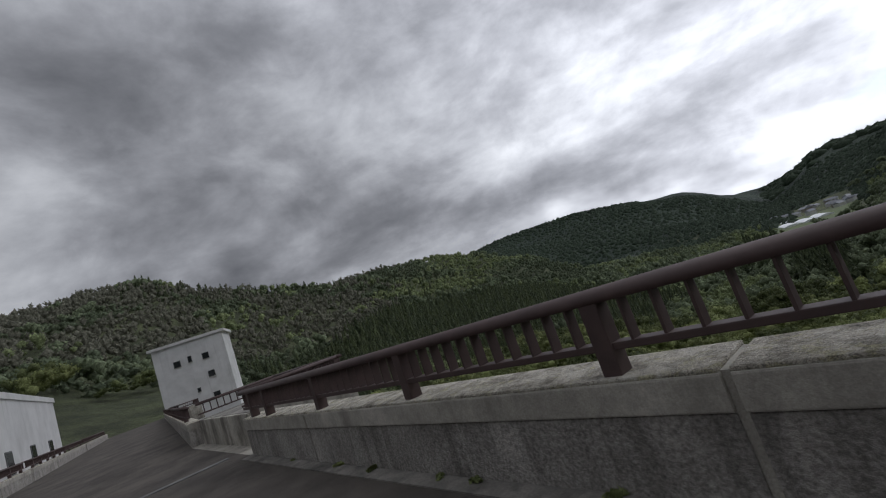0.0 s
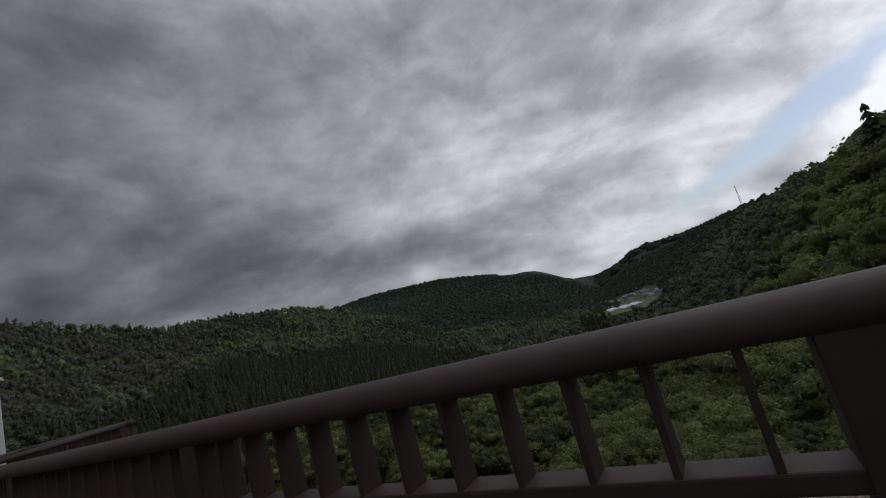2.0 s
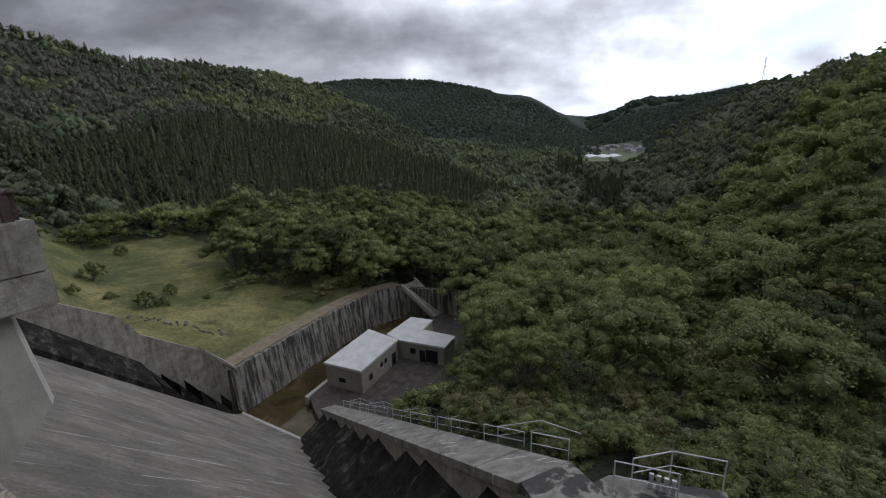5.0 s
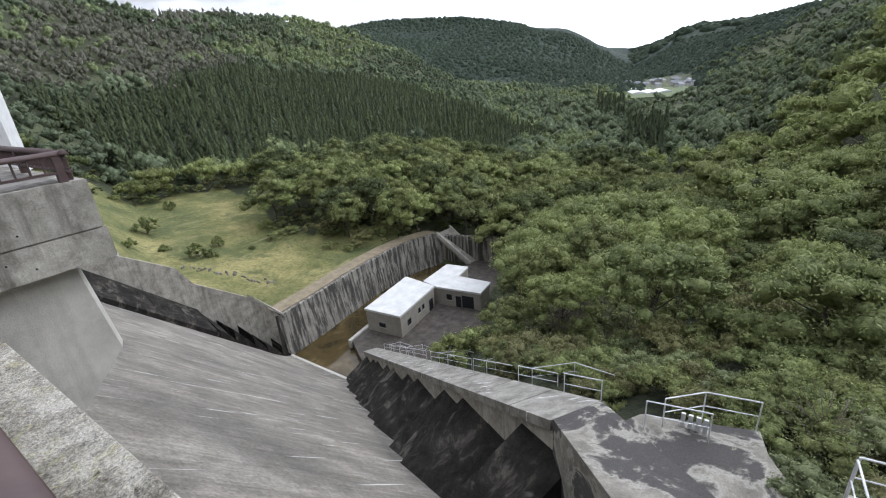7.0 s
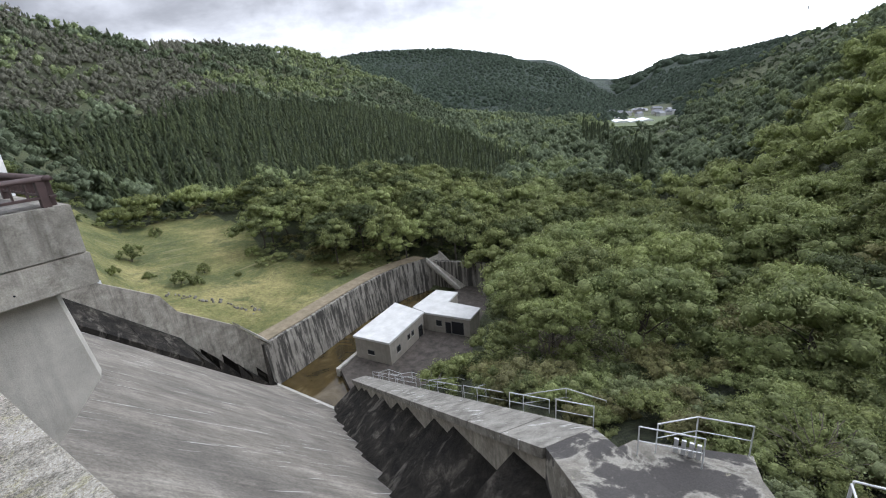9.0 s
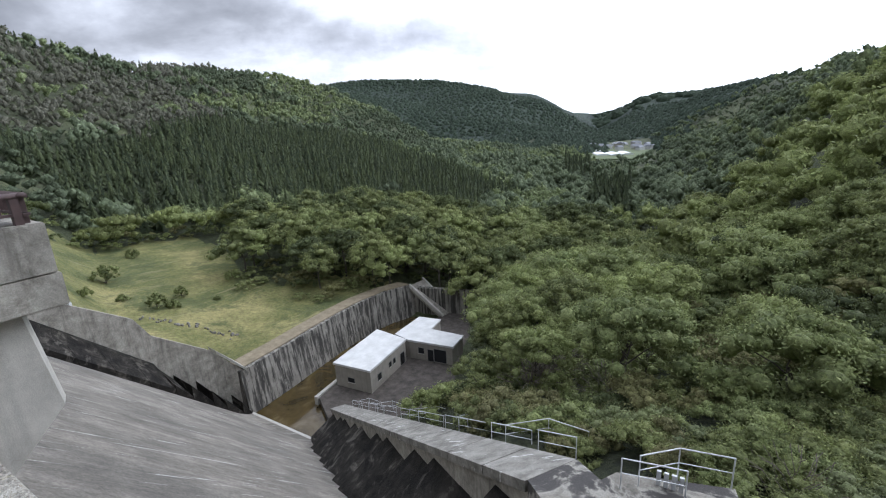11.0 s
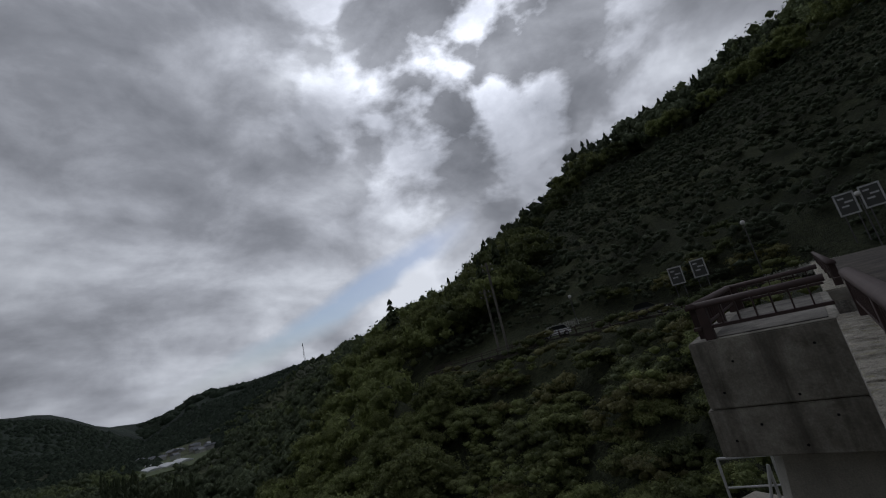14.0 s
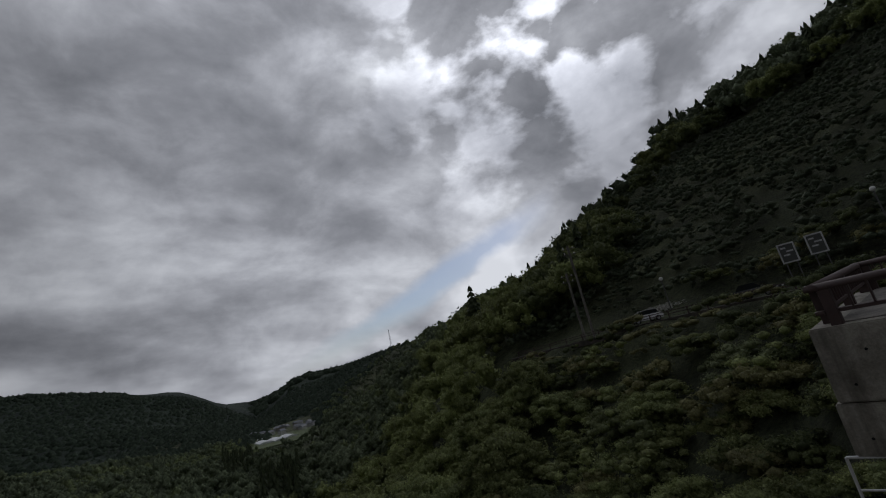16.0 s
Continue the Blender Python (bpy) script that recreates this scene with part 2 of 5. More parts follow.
    c = m.ramp(st, [(0.38, (0.105, 0.095, 0.079)), (0.5, (0.185, 0.168, 0.141)), (0.62, (0.285, 0.263, 0.225))])
    c = m.mix(m.ramp(m.noise(0.13, 8, 0.6), [(0.45, 0.0), (0.62, 0.55)]), c, (0.085, 0.079, 0.069))
    thin = m.noise(1.0, 7, 0.75, m.scaled((4.0, 0.22, 0.22), m.turned(radians(24))))
    c = m.mix(0.3, c, m.ramp(thin, [(0.36, 0.22), (0.64, 0.8)]), "OVERLAY")
    lime = m.noise(1.0, 5, 0.6, m.scaled((4.2, 0.13, 0.13)))
    c = m.mix(m.ramp(lime, [(0.635, 0.0), (0.665, 0.8)]), c, (0.60, 0.59, 0.55))
    grime = m.noise(7, 8, 0.85)
    c = m.mix(0.6, c, m.ramp(grime, [(0.36, 0.16), (0.64, 0.84)]), "OVERLAY")
    m.color(c).bump(grime, 0.6, 0.06)
    M["chute"] = m.m
    # black algae on the stepped blocks
    m = Mat("wet_black_concrete", 0.9)
    m.b.inputs["Specular IOR Level"].default_value = 0.2
    c = m.ramp(m.noise(0.7, 9, 0.7, dist=0.5), [(0.40, (0.010, 0.009, 0.008)), (0.56, (0.028, 0.025, 0.021)), (0.72, (0.125, 0.113, 0.095))])
    c = m.mix(m.ramp(m.noise(0.4, 8, 0.7, dist=0.8), [(0.56, 0.0), (0.64, 0.7)]), c, (0.15, 0.138, 0.118))
    m.color(c).bump(m.noise(4, 8, 0.75), 0.8, 0.1)
    M["black"] = m.m
    # retaining wall with black runs
    m = Mat("streaked_retaining_wall", 0.9)
    c = m.ramp(m.noise(0.5, 7, 0.6), [(0.3, (0.17, 0.158, 0.135)), (0.7, (0.34, 0.32, 0.28))])
    r = m.noise(1.0, 7, 0.75, m.scaled((1.3, 1.3, 0.06)))
    c = m.mix(m.ramp(r, [(0.45, 0.0), (0.55, 0.92)]), c, (0.028, 0.026, 0.023))
    m.color(c).bump(m.noise(8, 6, 0.7), 0.3, 0.03)
    M["retaining"] = m.m
    m = Mat("asphalt", 0.92)
    c = m.ramp(m.noise(0.8, 8, 0.65), [(0.36, (0.042, 0.036, 0.030)), (0.64, (0.110, 0.094, 0.080))])
    c = m.mix(0.4, c, m.ramp(m.noise(120, 2, 0.7), [(0.3, 0.2), (0.7, 0.8)]), "OVERLAY")
    m.color(c).bump(m.noise(160, 3, 0.7), 0.5, 0.01)
    M["asphalt"] = m.m
    m = Mat("brown_painted_steel", 0.62)
    c = m.ramp(m.noise(6, 6, 0.6), [(0.3, (0.058, 0.036, 0.034)), (0.7, (0.088, 0.056, 0.052))])
    m.color(c).bump(m.noise(90, 3, 0.6), 0.12, 0.003)
    M["brown"] = m.m
    m = Mat("galvanised_white_pipe", 0.45, 0.2)
    m.color(m.ramp(m.noise(3, 5, 0.6), [(0.3, (0.5, 0.51, 0.52)), (0.7, (0.78, 0.79, 0.8))]))
    M["white_pipe"] = m.m
    m = Mat("painted_wall", 0.85)
    c = m.ramp(m.noise(0.7, 7, 0.6), [(0.3, (0.52, 0.52, 0.51)), (0.7, (0.66, 0.66, 0.65))])
    c = m.mix(m.ramp(m.noise(1.0, 5, 0.6, m.scaled((2, 2, 0.15))), [(0.55, 0.0), (0.75, 0.35)]), c, (0.25, 0.25, 0.24))
    m.color(c)
    M["white_wall"] = m.m
    m = Mat("beige_render", 0.9)
    c = m.ramp(m.noise(0.9, 7, 0.6), [(0.3, (0.27, 0.25, 0.215)), (0.7, (0.36, 0.335, 0.29))])
    m.color(m.mix(m.ramp(m.noise(1.0, 5, 0.6, m.scaled((2, 2, 0.2))), [(0.5, 0.0), (0.75, 0.4)]), c, (0.14, 0.13, 0.12)))
    M["beige"] = m.m
    m = Mat("white_roof_coating", 0.9)
    c = m.ramp(m.noise(0.6, 8, 0.65), [(0.3, (0.50, 0.50, 0.485)), (0.7, (0.66, 0.66, 0.645))])
    m.color(c).bump(m.noise(12, 5, 0.6), 0.15, 0.02)
    M["roof_white"] = m.m
    m = Mat("dark_glass", 0.12)
    m.color((0.02, 0.022, 0.025))
    M["glass"] = m.m
    m = Mat("grey_trim", 0.7)
    m.color(m.ramp(m.noise(4, 5, 0.6), [(0.3, (0.10, 0.10, 0.10)), (0.7, (0.17, 0.17, 0.165))]))
    M["grey"] = m.m
    # murky basin water
    m = Mat("brown_basin_water", 0.08)
    c = m.ramp(m.noise(0.22, 6, 0.6, dist=0.8), [(0.35, (0.035, 0.026, 0.010)), (0.55, (0.075, 0.053, 0.020)), (0.72, (0.13, 0.10, 0.05))])
    m.color(c).bump(m.noise(3, 3, 0.5), 0.08, 0.02)
    M["water"] = m.m
    m = Mat("reservoir_water", 0.06)
    m.color((0.02, 0.03, 0.028)).bump(m.noise(1.5, 4, 0.5), 0.15, 0.05)
    M["lake"] = m.m
    # mown slope
    m = Mat("mown_grass", 0.95)
    c = m.ramp(m.noise(0.06, 9, 0.7), [(0.38, (0.085, 0.100, 0.030)), (0.5, (0.165, 0.165, 0.055)), (0.62, (0.290, 0.260, 0.105))])
    c = m.mix(0.7, c, m.ramp(m.noise(1.6, 8, 0.8), [(0.34, 0.18), (0.66, 0.82)]), "OVERLAY")
    rows = m.noise(0.9, 4, 0.6, m.scaled((1.0, 0.07, 0.1)))
    c = m.mix(m.ramp(rows, [(0.60, 0.0), (0.66, 0.5)]), c, (0.29, 0.26, 0.14))
    c = m.mix(m.ramp(m.noise(0.11, 7, 0.7, dist=0.6), [(0.54, 0.0), (0.62, 0.65)]), c, (0.060, 0.082, 0.028))
    m.color(c).bump(m.noise(6, 6, 0.8), 0.9, 0.2)
    M["grass"] = m.m
    # forest floor and far woods
    m = Mat("woodland_ground", 1.0)
    c = m.ramp(m.noise(0.012, 6, 0.6), [(0.38, (0.046, 0.056, 0.026)), (0.5, (0.070, 0.082, 0.038)), (0.62, (0.100, 0.114, 0.052))])
    c = m.mix(0.75, c, m.ramp(m.noise(0.11, 7, 0.75), [(0.34, 0.12), (0.66, 0.82)]), "OVERLAY")
    turf = m.noise(2.6, 7, 0.8)
    c = m.mix(0.8, c, m.ramp(turf, [(0.36, 0.1), (0.64, 0.85)]), "OVERLAY")
    m.color(c).bump(turf, 1.0, 0.5)
    M["woods"] = m.m
    # blue-green base colour stands in for distance haze on the far hills
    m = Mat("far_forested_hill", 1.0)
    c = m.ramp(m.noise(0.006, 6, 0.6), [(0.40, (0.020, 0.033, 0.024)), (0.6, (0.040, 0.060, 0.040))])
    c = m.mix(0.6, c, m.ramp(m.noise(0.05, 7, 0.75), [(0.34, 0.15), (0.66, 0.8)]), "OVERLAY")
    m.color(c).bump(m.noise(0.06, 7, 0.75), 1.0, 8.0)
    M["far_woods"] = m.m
    m = Mat("bare_earth_path", 0.95)
    m.color(m.ramp(m.noise(0.8, 7, 0.7), [(0.3, (0.16, 0.13, 0.085)), (0.7, (0.30, 0.25, 0.17))])).bump(m.noise(9, 5, 0.7), 0.4, 0.05)
    M["earth"] = m.m

    def leaves(name, lo, hi, through=0.32, rough=0.65, grain=5.0):
        """Foliage: each spray has its own tone, broken by fine leaf-sized grain and by broad drifts."""
        m = Mat(name, rough)
        c = m.mix(m.island(), lo, hi)
        c = m.mix(m.ramp(m.each(), [(0.0, 0.0), (1.0, 0.5)]), c, (hi[0] * 1.06, hi[1] * 1.06, hi[2] * 0.9))
        c = m.mix(0.55, c, m.ramp(m.noise(0.3, 4, 0.6), [(0.3, 0.25), (0.7, 0.75)]), "OVERLAY")
        fine = m.noise(grain, 6, 0.75)
        c = m.mix(0.8, c, m.ramp(fine, [(0.34, 0.2), (0.64, 0.86)]), "OVERLAY")
        m.color(c).bump(fine, 0.9, 0.5 / grain)
        m.b.inputs["Specular IOR Level"].default_value = 0.2
        m.leafy(c, through)
        return m.m
    M["leaf_mid"] = leaves("broadleaf_foliage", (0.104, 0.127, 0.054), (0.242, 0.268, 0.113))
    M["leaf_light"] = leaves("bright_foliage", (0.136, 0.169, 0.065), (0.288, 0.325, 0.142))
    M["leaf_pale"] = leaves("grey_green_foliage", (0.130, 0.158, 0.080), (0.264, 0.295, 0.155))
    M["leaf_dark"] = leaves("dark_foliage", (0.064, 0.081, 0.039), (0.139, 0.163, 0.070))
    M["leaf_olive"] = leaves("dry_olive_foliage", (0.124, 0.122, 0.059), (0.236, 0.231, 0.112))
    # hill greens greyed and blued: distance haze put into the base colour
    M["hill_mid"] = leaves("hazed_broadleaf", (0.094, 0.119, 0.076), (0.172, 0.208, 0.129), 0.12, 0.8, 1.1)
    M["hill_light"] = leaves("hazed_young_broadleaf", (0.140, 0.175, 0.082), (0.240, 0.281, 0.139), 0.12, 0.8, 1.1)
    M["hill_dark"] = leaves("hazed_dark_broadleaf", (0.062, 0.081, 0.057), (0.116, 0.141, 0.092), 0.12, 0.8, 1.1)
    M["hill_brown"] = leaves("hazed_larch_and_pine", (0.098, 0.096, 0.079), (0.154, 0.154, 0.124), 0.1, 0.8, 1.1)
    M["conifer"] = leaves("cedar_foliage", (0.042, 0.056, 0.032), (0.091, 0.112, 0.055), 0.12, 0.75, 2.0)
    # bluish tone of the far crowns is distance haze in the colour
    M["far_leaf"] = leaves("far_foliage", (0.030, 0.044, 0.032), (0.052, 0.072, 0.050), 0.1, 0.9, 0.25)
    m = Mat("bark", 0.95)
    m.color(m.ramp(m.noise(5, 6, 0.7), [(0.3, (0.05, 0.042, 0.035)), (0.7, (0.13, 0.115, 0.095))])).bump(m.noise(14, 5, 0.7), 0.6, 0.03)
    M["bark"] = m.m
    m = Mat("dry_twigs", 0.95)
    m.color(m.ramp(m.noise(5, 6, 0.7), [(0.3, (0.13, 0.11, 0.09)), (0.7, (0.26, 0.23, 0.20))]))
    M["twig"] = m.m
    return M


M = make_materials()

# mesh helpers -------------------------------------------------------------


def mesh_object(name, verts, faces, mat, parent=None, smooth=False):
    me = bpy.data.meshes.new(name)
    me.from_pydata([tuple(v) for v in verts], [], faces)
    me.materials.append(mat)
    if smooth:
        me.polygons.foreach_set("use_smooth", [True] * len(me.polygons))
    me.update()
    ob = new(name, me)
    if parent:
        ob.parent = parent
    return ob


def part(name, bm, mat, parent=None, label="", smooth=False):
    me = bpy.data.meshes.new(name)
    bm.normal_update()
    bm.to_mesh(me)
    bm.free()
    me.materials.append(mat)
    if smooth:
        me.polygons.foreach_set("use_smooth", [True] * len(me.polygons))
    ob = new(name, me)
    if parent:
        ob.parent = parent
    if label:
        tagged(ob, label)
    return ob


def thing(name, label, category, group="", kind="", at=None):
    ob = new(name)
    ob.empty_display_size = 0.2
    if at is not None:
        ob.matrix_world = at
    return tagged(ob, label, category, group, kind)


def add_box(bm, lo, hi, m=None, bevel=0.0):
    c = [(a + b) / 2 for a, b in zip(lo, hi)]
    s = [abs(b - a) for a, b in zip(lo, hi)]
    mat = Matrix.LocRotScale(c, None, s)
    vs = bmesh.ops.create_cube(bm, size=1, matrix=(m @ mat) if m else mat)["verts"]
    if bevel:
        es = list({e for v in vs for e in v.link_edges})
        bmesh.ops.bevel(bm, geom=es, offset=bevel, segments=2, affect="EDGES", profile=0.6)
    return bm


def box(lo, hi, m=None, bevel=0.0):
    return add_box(bmesh.new(), lo, hi, m, bevel)


def prism(bm, poly, z0, z1):
    """A solid from a plan polygon; z0 and z1 may be numbers or one value a corner."""
    n = len(poly)
    f0 = z0 if isinstance(z0, (list, tuple)) else [z0] * n
    f1 = z1 if isinstance(z1, (list, tuple)) else [z1] * n
    a = [bm.verts.new((x, y, z)) for (x, y), z in zip(poly, f0)]
    b = [bm.verts.new((x, y, z)) for (x, y), z in zip(poly, f1)]
    bm.faces.new(a[::-1])
    bm.faces.new(b)
    for i in range(n):
        j = (i + 1) % n
        bm.faces.new((a[i], a[j], b[j], b[i]))
    bmesh.ops.recalc_face_normals(bm, faces=bm.faces)
    return bm


def pipe(bm, pts, r, n=8):
    """A round bar along a polyline."""
    pts = [Vector(p) for p in pts]
    rings = []
    for i, p in enumerate(pts):
        d = (pts[min(i + 1, len(pts) - 1)] - pts[max(i - 1, 0)]).normalized()
        q = d.to_track_quat("Z", "Y")
        rings.append([bm.verts.new(p + q @ Vector((r * math_cos(k * 2 * math.pi / n), r * math_sin(k * 2 * math.pi / n), 0))) for k in range(n)])
    for a, b in zip(rings, rings[1:]):
        for k in range(n):
            bm.faces.new((a[k], a[(k + 1) % n], b[(k + 1) % n], b[k]))
    bm.faces.new(rings[0][::-1])
    bm.faces.new(rings[-1])
    return bm

# terrain ------------------------------------------------------------------
# Each profile: a bearing (degrees from downstream, to the east positive) and pairs of distance and ground height.
PROFILES = []


def profile(bearing, *pairs):
    PROFILES.append((bearing, np.array(pairs[0::2], float), np.array(pairs[1::2], float)))


profile(-180, 0, -14, 300, -14, 700, 60, 2000, 200, 4500, 200)
profile(-115, 0, -14, 60, -14, 120, -10, 300, 40, 700, 120, 4500, 160)
profile(-95, 0, -30, 66, -14, 76, -1, 100, 0, 200, 24, 500, 108, 900, 100, 4500, 150)
profile(-84, 0, -40, 66, -24, 74, -2, 100, -3, 200, 14, 470, 103, 900, 96, 4500, 100)
profile(-76, 0, -42, 63, -34, 72, -18, 100, -18, 150, -17, 250, 10, 450, 76, 700, 74, 4500, 60)
profile(-70, 0, -42, 65, -36, 71, -27, 90, -28.5, 150, -27, 165, -26, 250, 0, 450, 66, 700, 64, 4500, 60)
profile(-60, 0, -42, 66.5, -42, 70, -32.6, 85, -31.4, 130, -29, 160, -27, 250, -5, 450, 49, 600, 75, 900, 60, 4500, 60)
profile(-50, 0, -42, 78, -42, 81, -32.4, 85, -31.6, 110, -31, 150, -28, 250, -15, 400, 14, 600, 58, 900, 36, 4500, 60)
profile(-45, 0, -42, 85.5, -42, 88, -32.6, 100, -31, 150, -28, 280, -14, 450, 16, 640, 47, 900, 20, 1500, 140, 4500, 60)
profile(-40, 0, -42, 26, -42, 29.5, -21, 45, -30, 52, -38, 91, -42, 94, -33, 120, -30, 160, -27, 300, -15, 500, 12, 650, 18, 900, 0, 1500, 148, 2500, 110, 4500, 60)
profile(-32, 0, -42, 16.5, -42, 20.5, -14.5, 35, -22, 48, -31, 58, -38, 88, -40, 98, -34, 140, -33, 200, -30, 400, -22, 600, -20, 900, -22, 1500, 148, 4500, 60)
profile(-26, 0, -42, 13, -42, 17, -12.8, 35, -21, 46, -26, 58, -33, 88, -38, 140, -35, 300, -32, 450, -28, 650, -26, 900, -26, 1500, 135, 4500, 60)
profile(-20, 0, -42, 10.5, -42, 14.5, -11.4, 25, -15, 45, -22, 60, -30, 90, -37, 300, -36, 450, -34, 600, -34, 800, -30, 1100, 6, 1600, 114, 3000, 80, 4500, 60)
profile(-12, 0, -42, 9, -40, 12.5, -11, 25, -15, 40, -19, 50, -20, 65, -28, 90, -36, 300, -38, 420, -38, 560, -37.2, 900, -35, 1500, -26, 2500, 10, 3500, 52, 4500, 60)
profile(-6, 0, -38, 10, -22, 12.5, -10.6, 25, -14, 45, -18.5, 60, -22, 90, -33, 120, -36, 300, -38, 420, -38, 560, -37.2, 800, -35, 1500, 44, 1900, 92, 3000, 100, 4500, 60)
profile(0, 0, -30, 9, -18, 12, -10.0, 25, -13, 45, -17, 60, -20, 100, -29, 300, -30, 600, -18, 1200, 46, 1500, 75, 4500, 80)
profile(5, 0, -20, 11, -9.6, 25, -12, 45, -15, 60, -17, 100, -21, 300, -10, 900, 45, 1200, 62, 4500, 80)
profile(10, 0, -16, 11, -9.2, 30, -12.5, 55, -14, 80, -11, 120, -3, 200, 6, 400, 23, 900, 46, 4500, 60)
profile(16, 0, -14, 12, -9.6, 30, -11.5, 45, -11, 70, -5, 110, 3, 200, 18, 300, 26, 4500, 40)
profile(24, 0, -12, 10, -9.5, 30, -11, 45, -9, 62, -3, 69, 0.2, 78, 0.2, 90, 4, 220, 28.5, 4500, 50)
profile(34, 0, -10, 8, -8, 30, -9, 45, -5, 56, 0.9, 66, 0.9, 78, 7, 220, 51.5, 400, 57, 4500, 60)
profile(45, 0, -9, 8, -8, 28, -7, 40, -3, 50, 1.0, 60, 1.0, 70, 7.5, 200, 70, 400, 80, 4500, 60)
profile(55, 0, -9, 8, -8, 22, -6, 34, -1, 46, 0.9, 56, 0.9, 68, 9, 220, 84, 400, 92, 4500, 60)
profile(65, 0, -9, 8, -8, 20, -4, 28, -0.4, 44, 0.6, 54, 0.6, 66, 9, 220, 94, 400, 100, 4500, 60)
profile(80, 0, -9, 12, -6, 24, -0.4, 52, 0.3, 66, 8, 220, 106, 500, 120, 4500, 100)
profile(110, 0, -14, 30, -8, 36, -0.4, 56, 0, 76, 10, 220, 88, 500, 120, 4500, 100)
profile(150, 0, -14, 300, -14, 700, 90, 4500, 150)
profile(180, 0, -14, 300, -14, 700, 60, 2000, 200, 4500, 200)
BEAR = np.array([p[0] for p in PROFILES], float)


def ground_at(x, y):
    """Ground height: between the two nearest bearings, with some roll of the land."""
    x, y = np.asarray(x, float), np.asarray(y, float)
    r, b = np.hypot(x, y), np.degrees(np.arctan2(x, y))
    z = np.zeros_like(r)
    k = np.clip(np.searchsorted(BEAR, b, "right") - 1, 0, len(BEAR) - 2)
    for i in range(len(BEAR) - 1):
        m = k == i
        if not m.any():
            continue
        f = (b[m] - BEAR[i]) / (BEAR[i + 1] - BEAR[i])
        f = f * f * (3 - 2 * f) * 0.5 + f * 0.5
        za = np.interp(r[m], PROFILES[i][1], PROFILES[i][2])
        zb = np.interp(r[m], PROFILES[i + 1][1], PROFILES[i + 1][2])
        z[m] = za * (1 - f) + zb * f
    far = np.clip((r - 150) / 500, 0, 1)
    z += far * (9 * np.sin(x / 83 + 1.3 * np.sin(y / 140)) + 6 * np.sin(y / 61 + 0.7 * np.sin(x / 97))) * np.clip((z + 34) / 40, 0, 1)
    return z


def build_ground():
    nb, nr = 300, 110
    bear = np.radians(np.linspace(-180, 180, nb, endpoint=False))
    rad = np.concatenate([[3], 3 + np.geomspace(2, 4400, nr - 1)])
    B, R = np.meshgrid(bear, rad)
    X, Y = R * np.sin(B), R * np.cos(B)
    Z = ground_at(X.ravel(), Y.ravel())
    V = np.column_stack([X.ravel(), Y.ravel(), Z])
    F = []
    for i in range(nr - 1):
        for j in range(nb):
            a, b = i * nb + j, i * nb + (j + 1) % nb
            F.append((a, a + nb, b + nb, b))
    me = bpy.data.meshes.new("ground")
    me.from_pydata(V.tolist(), [], F)
    for k in ("woods", "far_woods"):
        me.materials.append(M[k])
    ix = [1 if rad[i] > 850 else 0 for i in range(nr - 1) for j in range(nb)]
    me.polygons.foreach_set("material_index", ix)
    me.polygons.foreach_set("use_smooth", [True] * len(F))
    me.update()
    tagged(new("ground", me), "dark green wooded valley ground rising into hills", "ground", kind="structure")


build_ground()


def build_meadow():
    """Mown slope behind the basin wall, with an uneven outline."""
    V, F = [], []
    nb, nr = 60, 46
    for i in range(nb + 1):
        b = -77.5 + 36 * i / nb
        far = 156 - 52 / (1 + math.exp(-(b + 58) * 0.9)) + 2.5 * math_sin(b * 1.7) + 1.5 * math_sin(b * 4.1)
        near = float(np.interp(b, [-77, -58, -50, -45, -41], [66, 70, 80, 87.5, 92]))
        for k in range(nr + 1):
            r = near + (far - near) * k / nr
            x, y = r * math_sin(radians(b)), r * math_cos(radians(b))
            V.append((x, y, max(float(ground_at([x], [y])[0]) + 0.25, -31.6 if b > -61 else -99)))
    for i in range(nb):
        for k in range(nr):
            a = i * (nr + 1) + k
            F.append((a, a + 1, a + nr + 2, a + nr + 1))
    tagged(mesh_object("grass", V, F, M["grass"], smooth=True), "mown yellow-green grass slope behind the basin wall", "grass", kind="structure")


build_meadow()
mesh_object("water", [(-400, -8, -7), (60, -8, -7), (60, -900, -7), (-400, -900, -7)], [(0, 3, 2, 1)], M["lake"])
tagged(bpy.data.objects["water"], "dark still reservoir water behind the dam", "water", kind="structure")

# dam ----------------------------------------------------------------------
TH = radians(62)                                   # bearing of the eastern bay
RISE = 0.05                                        # the road climbs to the abutment
EAST = Vector((math_sin(TH), math_cos(TH), RISE))
OUT_E = Vector((-math_cos(TH), math_sin(TH), 0))
BEND = Vector((1.0, 0, 0))
HINGE = Vector((-13.4, 0, 0))                      # the crest bends a little west of the first pier
WEST = Vector((-math_sin(radians(84)), math_cos(radians(84)), 0))
WALL_TOP, RAIL_TOP = 0.63, 1.10
FACE0 = -4.8                                       # height of the chute face at y = 0
TOE_Y = 34.2


def frame_m(origin, direction):
    d = Vector(direction)
    d /= math.hypot(d.x, d.y)
    n = Vector((-d.y, d.x, 0))
    return Matrix(((d.x, n.x, 0, origin[0]), (d.y, n.y, 0, origin[1]), (d.z, 0, 1, origin[2]), (0, 0, 0, 1)))


